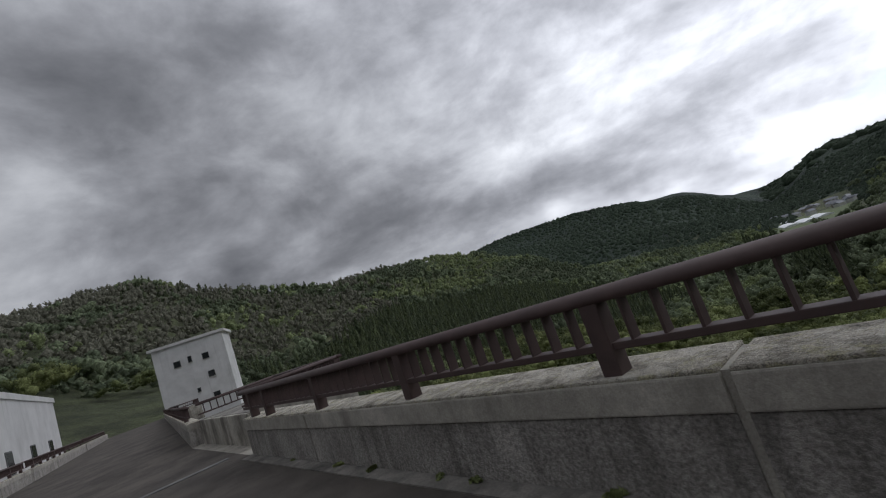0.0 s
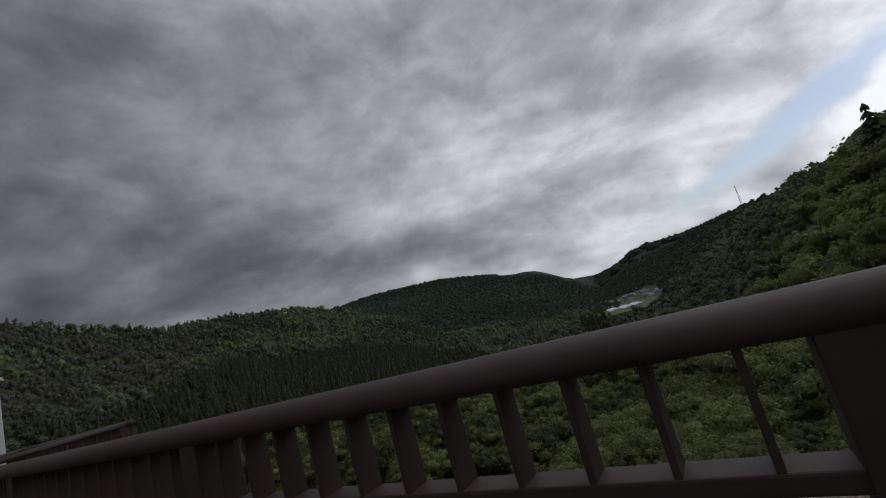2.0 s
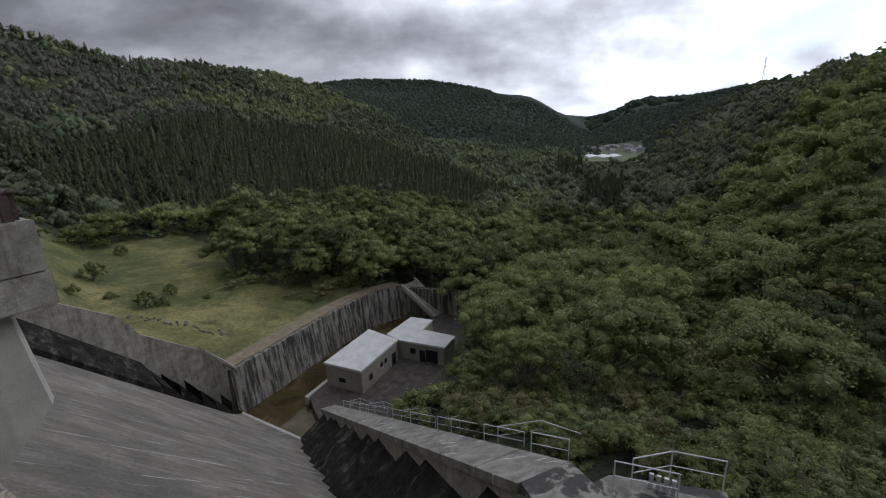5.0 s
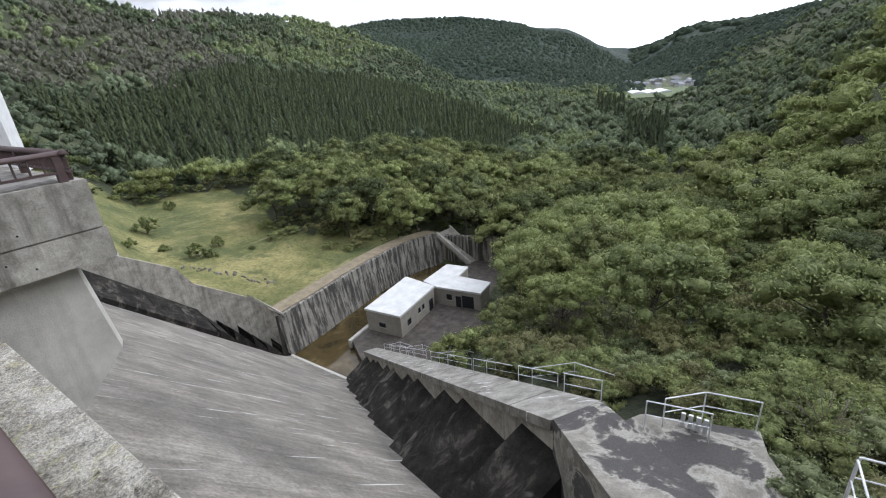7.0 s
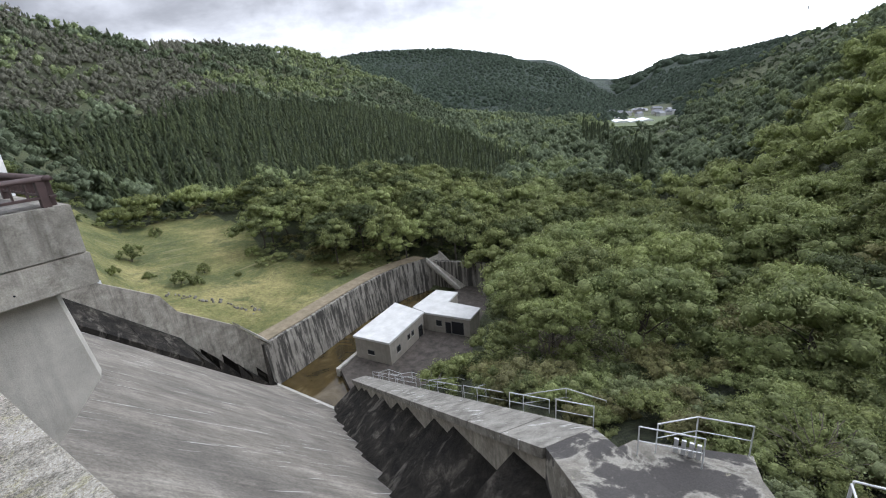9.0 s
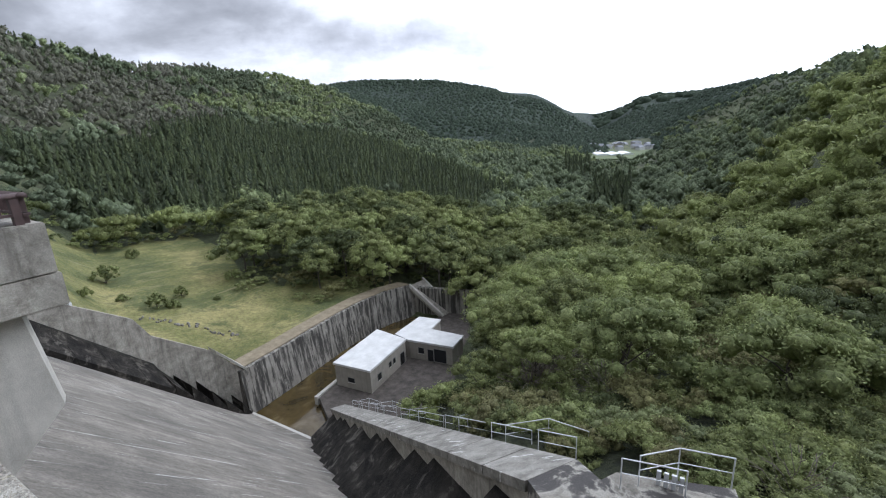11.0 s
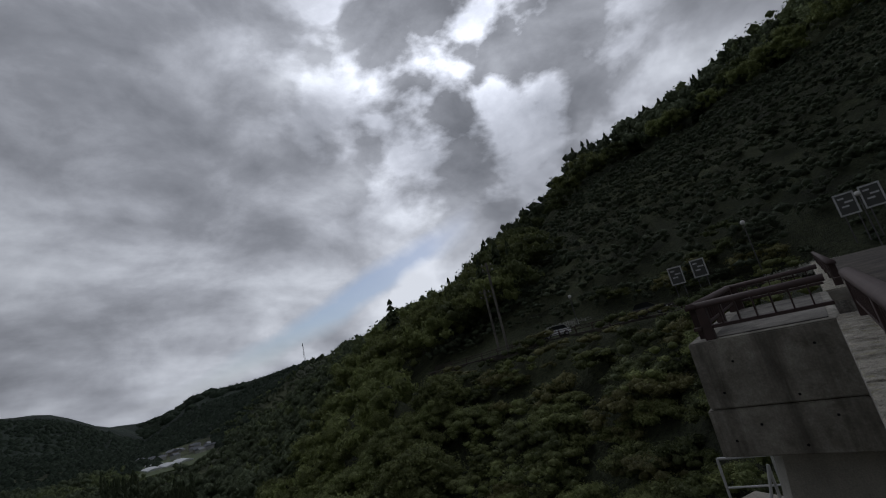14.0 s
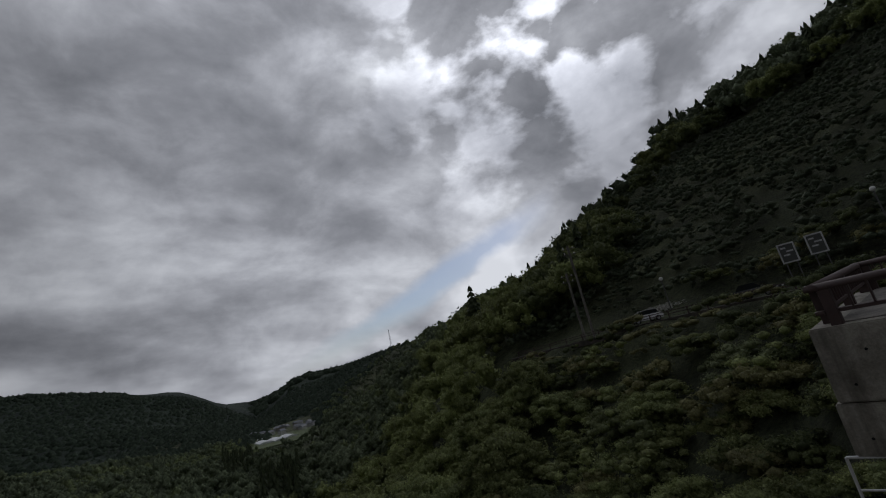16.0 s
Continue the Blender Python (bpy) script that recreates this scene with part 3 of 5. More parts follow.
def parapet_run(origin, direction, length, name="parapet", joints=(), rail=True, posts=(), outer=0.25):
    """A low concrete parapet with a brown steel railing on it. Local x runs along it, local y to the outside."""
    m = frame_m(origin, direction)
    wall = thing(name, "weathered concrete parapet with a paler coping and scabbled lower face", "parapet", kind="structure")
    cuts = [0, *joints, length]
    for a, b in zip(cuts, cuts[1:]):
        part("lower_panel", box((a + 0.024, -0.085, 0), (b - 0.024, outer - 0.012, 0.42), m, 0.006), M["scabbled"], wall)
        part("coping", box((a + 0.022, -0.105, 0.43), (b - 0.022, outer, WALL_TOP - 0.022), m, 0.012), M["coping_face"], wall)
        part("coping_top", box((a + 0.024, -0.098, WALL_TOP - 0.024), (b - 0.024, outer - 0.004, WALL_TOP), m, 0.009), M["coping"], wall, "rough lichened top of the coping")
    part("joint_filler", box((0.03, -0.07, 0.02), (length - 0.03, outer - 0.03, 0.61), m), M["coping_face"], wall)
    if rail:
        railing(m, length, posts)
    return wall


def railing(m, length, posts):
    rl = thing("railing", "brown painted steel railing with round top rail and thin balusters", "railing", "crest railings")
    bm = bmesh.new()
    # broad rounded handrail
    prof = [(0.068 * math_cos(a), 0.05 * math_sin(a)) for a in [k * math.pi / 7 for k in range(8)]] + [(-0.062, -0.028), (0.062, -0.028)]
    ra = [bm.verts.new(m @ Vector((0, y, RAIL_TOP - 0.05 + z))) for y, z in prof]
    rb = [bm.verts.new(m @ Vector((length, y, RAIL_TOP - 0.05 + z))) for y, z in prof]
    for k in range(len(prof)):
        j = (k + 1) % len(prof)
        bm.faces.new((ra[k], rb[k], rb[j], ra[j]))
    bm.faces.new(ra)
    bm.faces.new(rb[::-1])
    bmesh.ops.recalc_face_normals(bm, faces=bm.faces)
    part("handrail", bm, M["brown"], rl, smooth=True)
    part("bottom_rail", box((0, -0.045, 0.76), (length, 0.045, 0.80), m, 0.006), M["brown"], rl)
    for p in posts:
        part("post", box((p - 0.055, -0.06, WALL_TOP - 0.01), (p + 0.055, 0.06, 1.04), m, 0.008), M["brown"], rl)
    xs = sorted([0, *posts, length])
    first = None
    for a, b in zip(xs, xs[1:]):
        n = max(1, round((b - a) / 0.17))
        for k in range(1, n):
            x = a + (b - a) * k / n
            if first is None:
                first = part("baluster", box((-0.008, -0.042, 0.795), (0.008, 0.042, 1.035), None, 0.004), M["brown"], rl)
                first.matrix_world = m @ Matrix.Translation((x, 0, 0))
            else:
                o = new("baluster", first.data)
                o.parent = rl
                o.matrix_world = m @ Matrix.Translation((x, 0, 0))
    return rl


def pier_head(origin, direction, width, out, drop=1.33):
    """The head of a pier: a box that overhangs the face, a tapered bracket under it, parapet and rail round it."""
    m = frame_m(origin, direction)
    ob = thing("pier_head", "overhanging concrete pier head with stained face and a casting joint", "pier", "pier heads")
    bm = bmesh.new()
    zt, zj, zb = WALL_TOP, WALL_TOP - 0.80, WALL_TOP - drop
    lean = 0.04
    prism(bm, [(0, 0.2), (width, 0.2), (width, out - lean), (0, out - lean)], zj + 0.012, zt)
    bmesh.ops.transform(bm, matrix=m, verts=bm.verts)
    bmesh.ops.bevel(bm, geom=list(bm.edges), offset=0.015, segments=2, affect="EDGES")
    part("upper_block", bm, M["pier"], ob)
    # dark slab added over the block to dim its skylit top
    part("deck", box((0.18, 0.3, zt - 0.01), (width - 0.18, out - 0.3, zt + 0.012), m, 0.004), M["concrete_dark"], ob, "stained dark slab added to dim the top of the pier head")
    bm = bmesh.new()
    prism(bm, [(0.004, 0.2), (width - 0.004, 0.2), (width - 0.004, out), (0.004, out)], zb, zj)
    bmesh.ops.transform(bm, matrix=m, verts=bm.verts)
    bmesh.ops.bevel(bm, geom=list(bm.edges), offset=0.015, segments=2, affect="EDGES")
    part("lower_block", bm, M["pier"], ob)
    for side, x in ((0, -0.003), (1, width - 0.004)):
        for y, z in ((0.5, 0.42), (1.3, 0.36), (0.8, -0.08), (1.5, 0.02), (0.55, -0.32), (1.25, -0.36), (1.55, -0.52), (0.9, -0.6)):
            if y < out - 0.1:
                part("tie_hole", pipe(bmesh.new(), [m @ Vector((x, y, z)), m @ Vector((x + 0.007, y, z))], 0.015, 8), M["glass"], ob)
    # bracket
    bm = bmesh.new()
    w0, w1 = 0.35, width - 0.35
    prof = [(-0.5, zb), (out - 0.42, zb), (out - 0.22, zb - 1.75), (0.4, zb - 3.6), (-0.5, zb - 3.8)]
    cut = [0, 0.12, 0.12, 0.06, 0]                  # chamfered nose
    secs = [[bm.verts.new(m @ Vector((x, y - (c if ch else 0), z))) for (y, z), c in zip(prof, cut)] for x, ch in ((w0, 1), (w0 + 0.3, 0), (w1 - 0.3, 0), (w1, 1))]
    bm.faces.new(secs[0])
    bm.faces.new(secs[-1][::-1])
    for a, b in zip(secs, secs[1:]):
        for k in range(len(prof)):
            j = (k + 1) % len(prof)
            bm.faces.new((a[k], b[k], b[j], a[j]))
    bmesh.ops.recalc_face_normals(bm, faces=bm.faces)
    part("bracket", bm, M["concrete_pale"], ob)
    # rail round the three sides
    for o, d, n, ps in (((0.12, 0.2, 0), (0, 1, 0), out - 0.35, (out - 0.5,)), ((width - 0.12, 0.2, 0), (0, 1, 0), out - 0.35, (out - 0.5,)), ((0.05, out - 0.2, 0), (1, 0, 0), width - 0.1, (0.3, width / 2, width - 0.3))):
        railing(m @ frame_m(o, d), n, ps)
    return ob


def build_dam():
    dam = thing("dam", "grey concrete gravity dam with a wide spillway chute", "dam", kind="structure")
    # chute, a sheet on a solid body
    bm = bmesh.new()
    ny, nx = 40, 30
    grid = []
    for i in range(ny + 1):
        y = -1.0 + (TOE_Y + 1.0) * i / ny
        xl = -62 + 5.5 * max(0, y - 16) / 18
        xr = 3.0 if y < 3 else min(3.0, -9 - (y - 11) * 1.45)
        z = FACE0 - y if y > 1.2 else FACE0 - 1.2 + 0.9 * (1 - ((y + 1) / 2.2)) ** 1.5
        if y > TOE_Y - 2.5:
            z += 0.25 * (y - TOE_Y + 2.5) ** 2 * 0.5
        grid.append([bm.verts.new((xl + (xr - xl) * k / nx, y, z)) for k in range(nx + 1)])
    for a, b in zip(grid, grid[1:]):
        for k in range(nx):
            bm.faces.new((a[k], a[k + 1], b[k + 1], b[k]))
    part("spillway_face", bm, M["chute"], dam, "streaked grey spillway face", smooth=True)
    # toe lip
    part("toe_lip", box((-58, TOE_Y - 0.3, -41), (-42, TOE_Y + 0.25, FACE0 - TOE_Y + 0.85)), M["concrete_pale"], dam)
    # crest slab, straight part
    part("crest_slab", box((-13.4, -6.8, -1.2), (1.0, 0.27, -0.004)), M["concrete"], dam)
    part("crest_body", box((-13.4, -6.8, -6), (1.0, -1.5, -1.2)), M["concrete"], dam)
    part("upstream_face", box((-13.4, -7.6, -30), (1.0, -6.8, -0.3)), M["concrete_dark"], dam)
    m = frame_m(HINGE, -WEST)
    part("crest_slab", box((-62, -6.8, -1.2), (0, 0.18, -0.004), m), M["concrete"], dam)
    part("crest_body", box((-62, -6.8, -6), (0, -1.5, -1.2), m), M["concrete"], dam)
    part("upstream_face", box((-70, -7.6, -30), (0, -6.8, -0.3), m), M["concrete_dark"], dam)
    m = frame_m(BEND, EAST)
    part("crest_slab", box((-0.35, -6.8, -1.2), (34, 0.18, -0.004), m), M["concrete"], dam)
    part("abutment_body", box((-0.3, -6.9, -16), (34, -0.6, -1.2), m), M["concrete"], dam)
    return dam


build_dam()
tagged(mesh_object("road", [(-13.4, -6.2, 0), (1.2, -6.2, 0), (1.2, -0.1, 0), (-13.4, -0.1, 0), *[frame_m(HINGE, -WEST) @ Vector(p) for p in ((-62, -6.2, 0), (-62, -0.1, 0))]], [(0, 1, 2, 3), (4, 0, 3, 5)], M["asphalt"]), "worn dark asphalt road along the dam crest", "road", kind="structure")
mE = frame_m(BEND, EAST)
tagged(mesh_object("road", [mE @ Vector(p) for p in ((-0.2, -6.2, 0.004), (46, -6.2, 0.004), (46, -0.1, 0.004), (-0.2, -0.1, 0.004))], [(0, 1, 2, 3)], M["asphalt"]), "worn dark asphalt road towards the abutment", "road", kind="structure")
# wedge of road where the bays meet
tagged(part("road", prism(bmesh.new(), [(1.02, -0.3), (1.02, -6.75), tuple((mE @ Vector((-0.3, -6.75, 0))).xy), (1.35, -0.3)], -1.2, 0.001), M["asphalt"]), "worn dark asphalt where the crest road bends", "road", kind="structure")
# shallow gutter strip and a raised expansion joint
tagged(part("gutter", box((-7.7, -0.27, 0.0), (1.0, -0.09, 0.012)), M["concrete_dark"]), "damp dark gutter at the foot of the parapet", "gutter", kind="structure")
tagged(part("expansion_joint", box((-8.6, -6.2, 0.0), (-8.45, -0.3, 0.02)), M["grey"]), "dark expansion joint across the road", "joint", kind="structure")

# parapets: west bay, pier, far bays, upstream side
parapet_run((-7.7, 0, 0), (1, 0, 0), 8.7, joints=(2.9, 7.85), posts=(0.5, 1.3, 3.3, 5.3, 7.3), outer=0.32)
for d0, n in ((16.6, 16.4), (32.6, 15.6), (57.6, 24.6)):
    parapet_run(HINGE + WEST * d0, -WEST, n, joints=(n * 0.33, n * 0.66), posts=[0.6 + 2.0 * k for k in range(int(n / 2.0))])
up = frame_m(HINGE, -WEST)
for d0, n in ((57.6, 20), (37, 20), (16.5, 16)):
    parapet_run(up @ Vector((-d0, -6.35, 0)), -WEST, n, joints=(n / 3, n * 2 / 3), posts=[0.6 + 2.0 * k for k in range(int(n / 2.0))])
parapet_run((-13, -6.35, 0), (1, 0, 0), 13.9, joints=(4.5, 9), posts=[0.6 + 2.0 * k for k in range(6)])
corner = frame_m(BEND, EAST) @ Vector((0, -6.35, 0))
parapet_run((1.0, -6.35, 0), corner - Vector((1.0, -6.35, 0)), (corner - Vector((1.0, -6.35, 0))).length, joints=(1.6,), posts=(0.4, 1.6, 2.8))
parapet_run(corner, EAST, 26, joints=(8, 17), posts=[0.6 + 2.0 * k for k in range(12)])
parapet_run(BEND + EAST * 0.02, EAST, 6.0, joints=(2.9,), posts=(0.9, 3.3, 5.6))
parapet_run(BEND + EAST * 9.4, EAST, 18, joints=(6, 12), posts=[0.6 + 2.4 * k for k in range(7)])
pier_head((-13.4, 0, 0), (1, 0, 0), 4.8, 2.6)
pier_head(HINGE + WEST * 37.4, -WEST, 4.8, 2.6)
pier_head(BEND + EAST * 5.75, EAST, 3.6, 1.75)

# guide walls ---------------------------------------------------------------


def strip_solid(bm, left, right, depth):
    """A solid under a ribbon given by two edge lines; depth below it at each station."""
    st = []
    for p, q, d in zip(left, right, depth):
        st.append([bm.verts.new(p), bm.verts.new(q), bm.verts.new((q[0], q[1], q[2] - d)), bm.verts.new((p[0], p[1], p[2] - d))])
    for a, b in zip(st, st[1:]):
        for k in range(4):
            bm.faces.new((a[k], a[(k + 1) % 4], b[(k + 1) % 4], b[k]))
    bm.faces.new(st[0][::-1])
    bm.faces.new(st[-1])
    bmesh.ops.recalc_face_normals(bm, faces=bm.faces)
    return bm


WING_A, WING_B = Vector((-4.1, 11.3, -9.3)), Vector((-43.3, 38.3, -36.0))
WDIR = (WING_B - WING_A)
WFLAT = Vector((WDIR.x, WDIR.y, 0)).normalized()
WSIDE = Vector((-WFLAT.y, WFLAT.x, 0)) * -1        # towards the bank
WLEN = Vector((WDIR.x, WDIR.y, 0)).length


def wing_pt(u, side=0.0, dz=0.0):
    p = WING_A + WDIR * u + WSIDE * side
    return Vector((p.x, p.y, p.z + dz))


def build_wing():
    w = thing("guide_wall", "sloping concrete guide wall with lime-streaked coping slabs", "guide wall", kind="structure")
    us = [0, 0.06, 0.13, 0.21, 0.30, 0.40, 0.51, 0.63, 0.76, 0.88, 1.0]
    for a, b in zip(us, us[1:]):
        bm = bmesh.new()
        g = 0.0006
        strip_solid(bm, [wing_pt(a + g, -0.1), wing_pt(b - g, -0.1)], [wing_pt(a + g, 2.0), wing_pt(b - g, 2.0)], [0.45, 0.45])
        part("coping_slab", bm, M["lime"], w)
    bm = bmesh.new()
    strip_solid(bm, [wing_pt(0, 0.06, -0.4), wing_pt(1, 0.06, -0.4)], [wing_pt(0, 1.9, -0.4), wing_pt(1, 1.9, -0.4)], [9, 9])
    part("wall_body", bm, M["concrete"], w)
    # head of the wall, turning back to the dam
    top = [(-4.1, 11.3, -9.3), (-1.3, 7.6, -7.4), (0.2, 4.5, -6.2)]
    oth = [wing_pt(0, 2.0), Vector((0.9, 8.6, -7.4)), Vector((2.4, 5.5, -6.2))]
    bm = bmesh.new()
    strip_solid(bm, top, oth, [9, 9, 9])
    part("wall_head", bm, M["stained"], w)
    return w


build_wing()


def build_steps():
    """Blackened block steps between the guide wall and the chute."""
    s = thing("stepped_blocks", "algae-blackened concrete block steps along the chute edge", "concrete steps", kind="structure")
    n = 15
    for k in range(n):
        u0, u1 = -0.02 + k / n * 0.98, -0.02 + (k + 1) / n * 0.98
        zt = (WING_A + WDIR * u0).z - 1.7 - 0.9 * (k % 3 == 1)
        inner0, inner1 = wing_pt(u0, 0.1), wing_pt(u1, 0.1)
        ex0, ex1 = inner0 - WSIDE * 6.5, inner1 - WSIDE * 6.5
        bm = bmesh.new()
        prism(bm, [(inner0.x, inner0.y), (inner1.x, inner1.y), (ex1.x, ex1.y), (ex0.x, ex0.y)], zt - 9, [zt, zt - 0.8, zt - 5.6, zt - 4.8])
        part("block", bm, M["black"], s)
    # west side
    edges = [13, 16, 19, 22, 24.6, 26.4, 28.8, 30.4, 32.6, 34.2]
    for k, (y0, y1) in enumerate(zip(edges, edges[1:])):
        za, zb, xe = FACE0 - y0, FACE0 - y1, -56.4 + 0.1 * k
        lift, drop = ((4.4, 0.5) if k < 4 else (3.6 - 0.7 * (k % 2), 1.9 - 0.8 * (k % 3 == 1)))
        top = [za + lift, za + drop, zb + (drop if k < 4 else drop * 0.2), zb + (lift if k < 4 else lift * 0.75)]
        bm = bmesh.new()
        prism(bm, [(-61.5, y0), (xe, y0 + 0.3), (xe, y1 + 0.3), (-61.5, y1)], zb - 6, top)
        part("block", bm, M["black"], s)
    return s


build_steps()


def build_west_wall():
    w = thing("guide_wall", "grey concrete guide wall stepping down beside the spillway", "guide wall", kind="structure")
    line = [(-60.5, 6.0, -6.0), (-60.2, 17.2, -14.9), (-60, 23.6, -19.4), (-60, 25.2, -22.4), (-58.6, 31.5, -27.2), (-56.9, 34.6, -31.4)]
    for a, b in zip(line, line[1:]):
        bm = bmesh.new()
        strip_solid(bm, [(a[0], a[1], a[2]), (b[0], b[1], b[2])], [(a[0] - 1.3, a[1], a[2]), (b[0] - 1.3, b[1], b[2])], [14, 14])
        part("wall_segment", bm, M["concrete"], w)
    part("end_cap", strip_solid(bmesh.new(), [(-58.3, 32.0, -27.35), (-56.3, 35.0, -31.25)], [(-60.4, 32.2, -27.3), (-58.6, 35.4, -31.2)], [0.45, 0.45]), M["concrete_pale"], w, "pale sloping cap slab")
    # curved retaining wall of the basin, with a batter
    arc = [(-56.6, 34.0), (-57.0, 42), (-57.7, 49), (-58.2, 56), (-58.3, 63), (-57.2, 70), (-54.6, 75.5)]
    for (ax, ay), (bx, by) in zip(arc, arc[1:]):
        bm = bmesh.new()
        A = [(ax + 1.1, ay, -41), (ax, ay, -31.4), (ax - 0.7, ay, -31.4), (ax - 0.7, ay, -41)]
        B = [(bx + 1.1, by, -41), (bx, by, -31.4), (bx - 0.7, by, -31.4), (bx - 0.7, by, -41)]
        va, vb = [bm.verts.new(p) for p in A], [bm.verts.new(p) for p in B]
        bm.faces.new(va)
        bm.faces.new(vb[::-1])
        for k in range(4):
            bm.faces.new((va[k], va[(k + 1) % 4], vb[(k + 1) % 4], vb[k]))
        bmesh.ops.recalc_face_normals(bm, faces=bm.faces)
        part("retaining_panel", bm, M["retaining"], w)
        bm = bmesh.new()
        strip_solid(bm, [(ax - 0.7, ay, -31.25), (bx - 0.7, by, -31.25)], [(ax - 3.6, ay, -31.2), (bx - 3.6, by, -31.2)], [1.5, 1.5])
        part("verge", bm, M["earth"], w, "bare earth verge")
    return w


build_west_wall()
tagged(mesh_object("water", [(-59, 33, -38.6), (-41, 33, -38.6), (-41, 80, -38.6), (-59, 80, -38.6)], [(0, 1, 2, 3)], M["water"]), "shallow murky brown water in the stilling basin", "water", kind="structure")
bm = bmesh.new()
prism(bm, [(-48.6, 41), (-43.2, 37.6), (-30, 44), (-28, 82), (-46, 82), (-50.6, 60)], -41.5, -37.5)
tagged(part("yard", bm, M["asphalt"]), "dark paved yard round the control building", "yard", kind="structure")


def house(name, label, poly, z0, z1, wall, openings, roof_t=0.35, over=0.25):
    ob = thing(name, label, "building")
    bm = bmesh.new()
    poly = [(p[0], p[1]) for p in poly]
    prism(bm, poly, z0, z1)
    part("wall", bm, wall, ob)
    c = Vector((sum(p[0] for p in poly) / len(poly), sum(p[1] for p in poly) / len(poly)))
    big = []
    for p in poly:
        d = Vector(p) - c
        big.append(tuple(c + d * (1 + over / d.length)))
    bm = bmesh.new()
    prism(bm, big, z1, z1 + roof_t)
    part("roof", bm, M["roof_white"], ob, "white coated flat roof")
    for i, s, z, w, h, kind in openings:
        a, b = Vector(poly[i]), Vector(poly[(i + 1) % len(poly)])
        d = (b - a).normalized()
        m = frame_m((*a.lerp(b, s), z), (*d, 0))
        win = new(kind)
        win.parent = ob
        part("frame", box((-w / 2 - 0.07, -0.06, -0.07), (w / 2 + 0.07, 0.06, h + 0.07), m), M["grey"], win)
        part("pane", box((-w / 2, -0.075, 0), (w / 2, 0.075, h), m), M["glass"], win)
        if kind == "window":
            part("sill", box((-w / 2 - 0.1, -0.14, -0.14), (w / 2 + 0.1, 0.14, -0.075), m), M["concrete_pale"], win)
    return ob


house("control_building", "beige concrete control building with a white flat roof", [(-41.9, 45.6), (-43.0, 56.4), (-50.0, 57.4), (-48.7, 45.0)], -37.5, -33.75,
      M["beige"], [(3, 0.45, -36.3, 1.2, 0.7, "window"), (0, 0.22, -36.3, 0.9, 1.0, "window"), (0, 0.52, -35.8, 0.6, 0.8, "window"), (0, 0.64, -35.8, 0.6, 0.8, "window"), (0, 0.88, -37.4, 1.2, 2.1, "door")])
house("annex_building", "low beige annex with an L-shaped white roof", [(-43.0, 57.6), (-34.8, 58.6), (-35.2, 63.0), (-41.6, 62.6), (-42.2, 67.0), (-46.6, 66.4), (-46.4, 58.4)], -37.5, -34.25,
      M["beige"], [(0, 0.28, -36.2, 1.0, 1.0, "window"), (0, 0.5, -37.4, 1.0, 2.1, "door"), (0, 0.72, -37.3, 2.2, 2.3, "door")])

# tower and gate house by the west end
house("gate_tower", "white rendered gate tower with small dark windows", [(-76.8, 6.9), (-73.2, 15.8), (-79.0, 18.2), (-82.6, 9.3)], -6, 9.4,
      M["white_wall"], [(0, 0.30, 6.2, 0.8, 0.8, "window"), (0, 0.48, 6.4, 0.4, 0.8, "window"), (0, 0.70, 6.2, 0.8, 0.8, "window"), (0, 0.72, 3.4, 0.8, 0.8, "window"), (0, 0.5, 1.8, 0.35, 0.5, "window"), (0, 0.72, 0.2, 0.8, 0.8, "window"), (0, 0.12, 0.0, 1.0, 1.0, "window")], 0.4, 0.5)
house("gate_house", "long white gate house on the upstream side", [up @ Vector(p) for p in ((-38, -7.7, 0), (-38, -13, 0), (-14, -13, 0), (-14, -7.7, 0))], -6, 4.9,
      M["white_wall"], [(0, 0.4, 1.0, 0.5, 0.8, "window"), (3, 0.12, 0.6, 1.2, 1.2, "window"), (3, 0.3, 0.6, 1.2, 1.2, "window"), (3, 0.55, 0.6, 1.2, 1.2, "window"), (3, 0.8, 0.6, 1.2, 1.2, "window")], 0.4, 0.4)

# vegetation ---------------------------------------------------------------
RNG = np.random.default_rng(7)


def leaf_cloud(rng, centres, radii, count, size, flat=0.75):
    """Small folded leaf sprays set over the outside of clumps. Returns vertices and faces."""
    V, F = [], []
    for c, r in zip(centres, radii):
        d = rng.normal(size=(count, 3))
        d[:, 2] = np.abs(d[:, 2]) * 0.9 - 0.25
        d /= np.linalg.norm(d, axis=1)[:, None]
        p = c + d * (r * (0.58 + 0.58 * rng.random((count, 1)))) * (1, 1, flat)
        n = d * 0.8 + rng.normal(scale=0.7, size=(count, 3)) + (0, 0, 0.3)
        n /= np.linalg.norm(n, axis=1)[:, None]
        a = np.cross(n, rng.normal(size=(count, 3)))
        a /= np.linalg.norm(a, axis=1)[:, None]
        b = np.cross(n, a)
        s = size * (0.6 + 0.8 * rng.random((count, 1)))
        quad = np.stack([p - a * s, p - b * s * 0.55 + n * s * 0.12, p + a * s - n * s * 0.25, p + b * s * 0.55 + n * s * 0.12], 1)
        V.append(quad.reshape(-1, 3))
    V = np.concatenate(V)
    F = np.arange(len(V)).reshape(-1, 4)
    return V, F


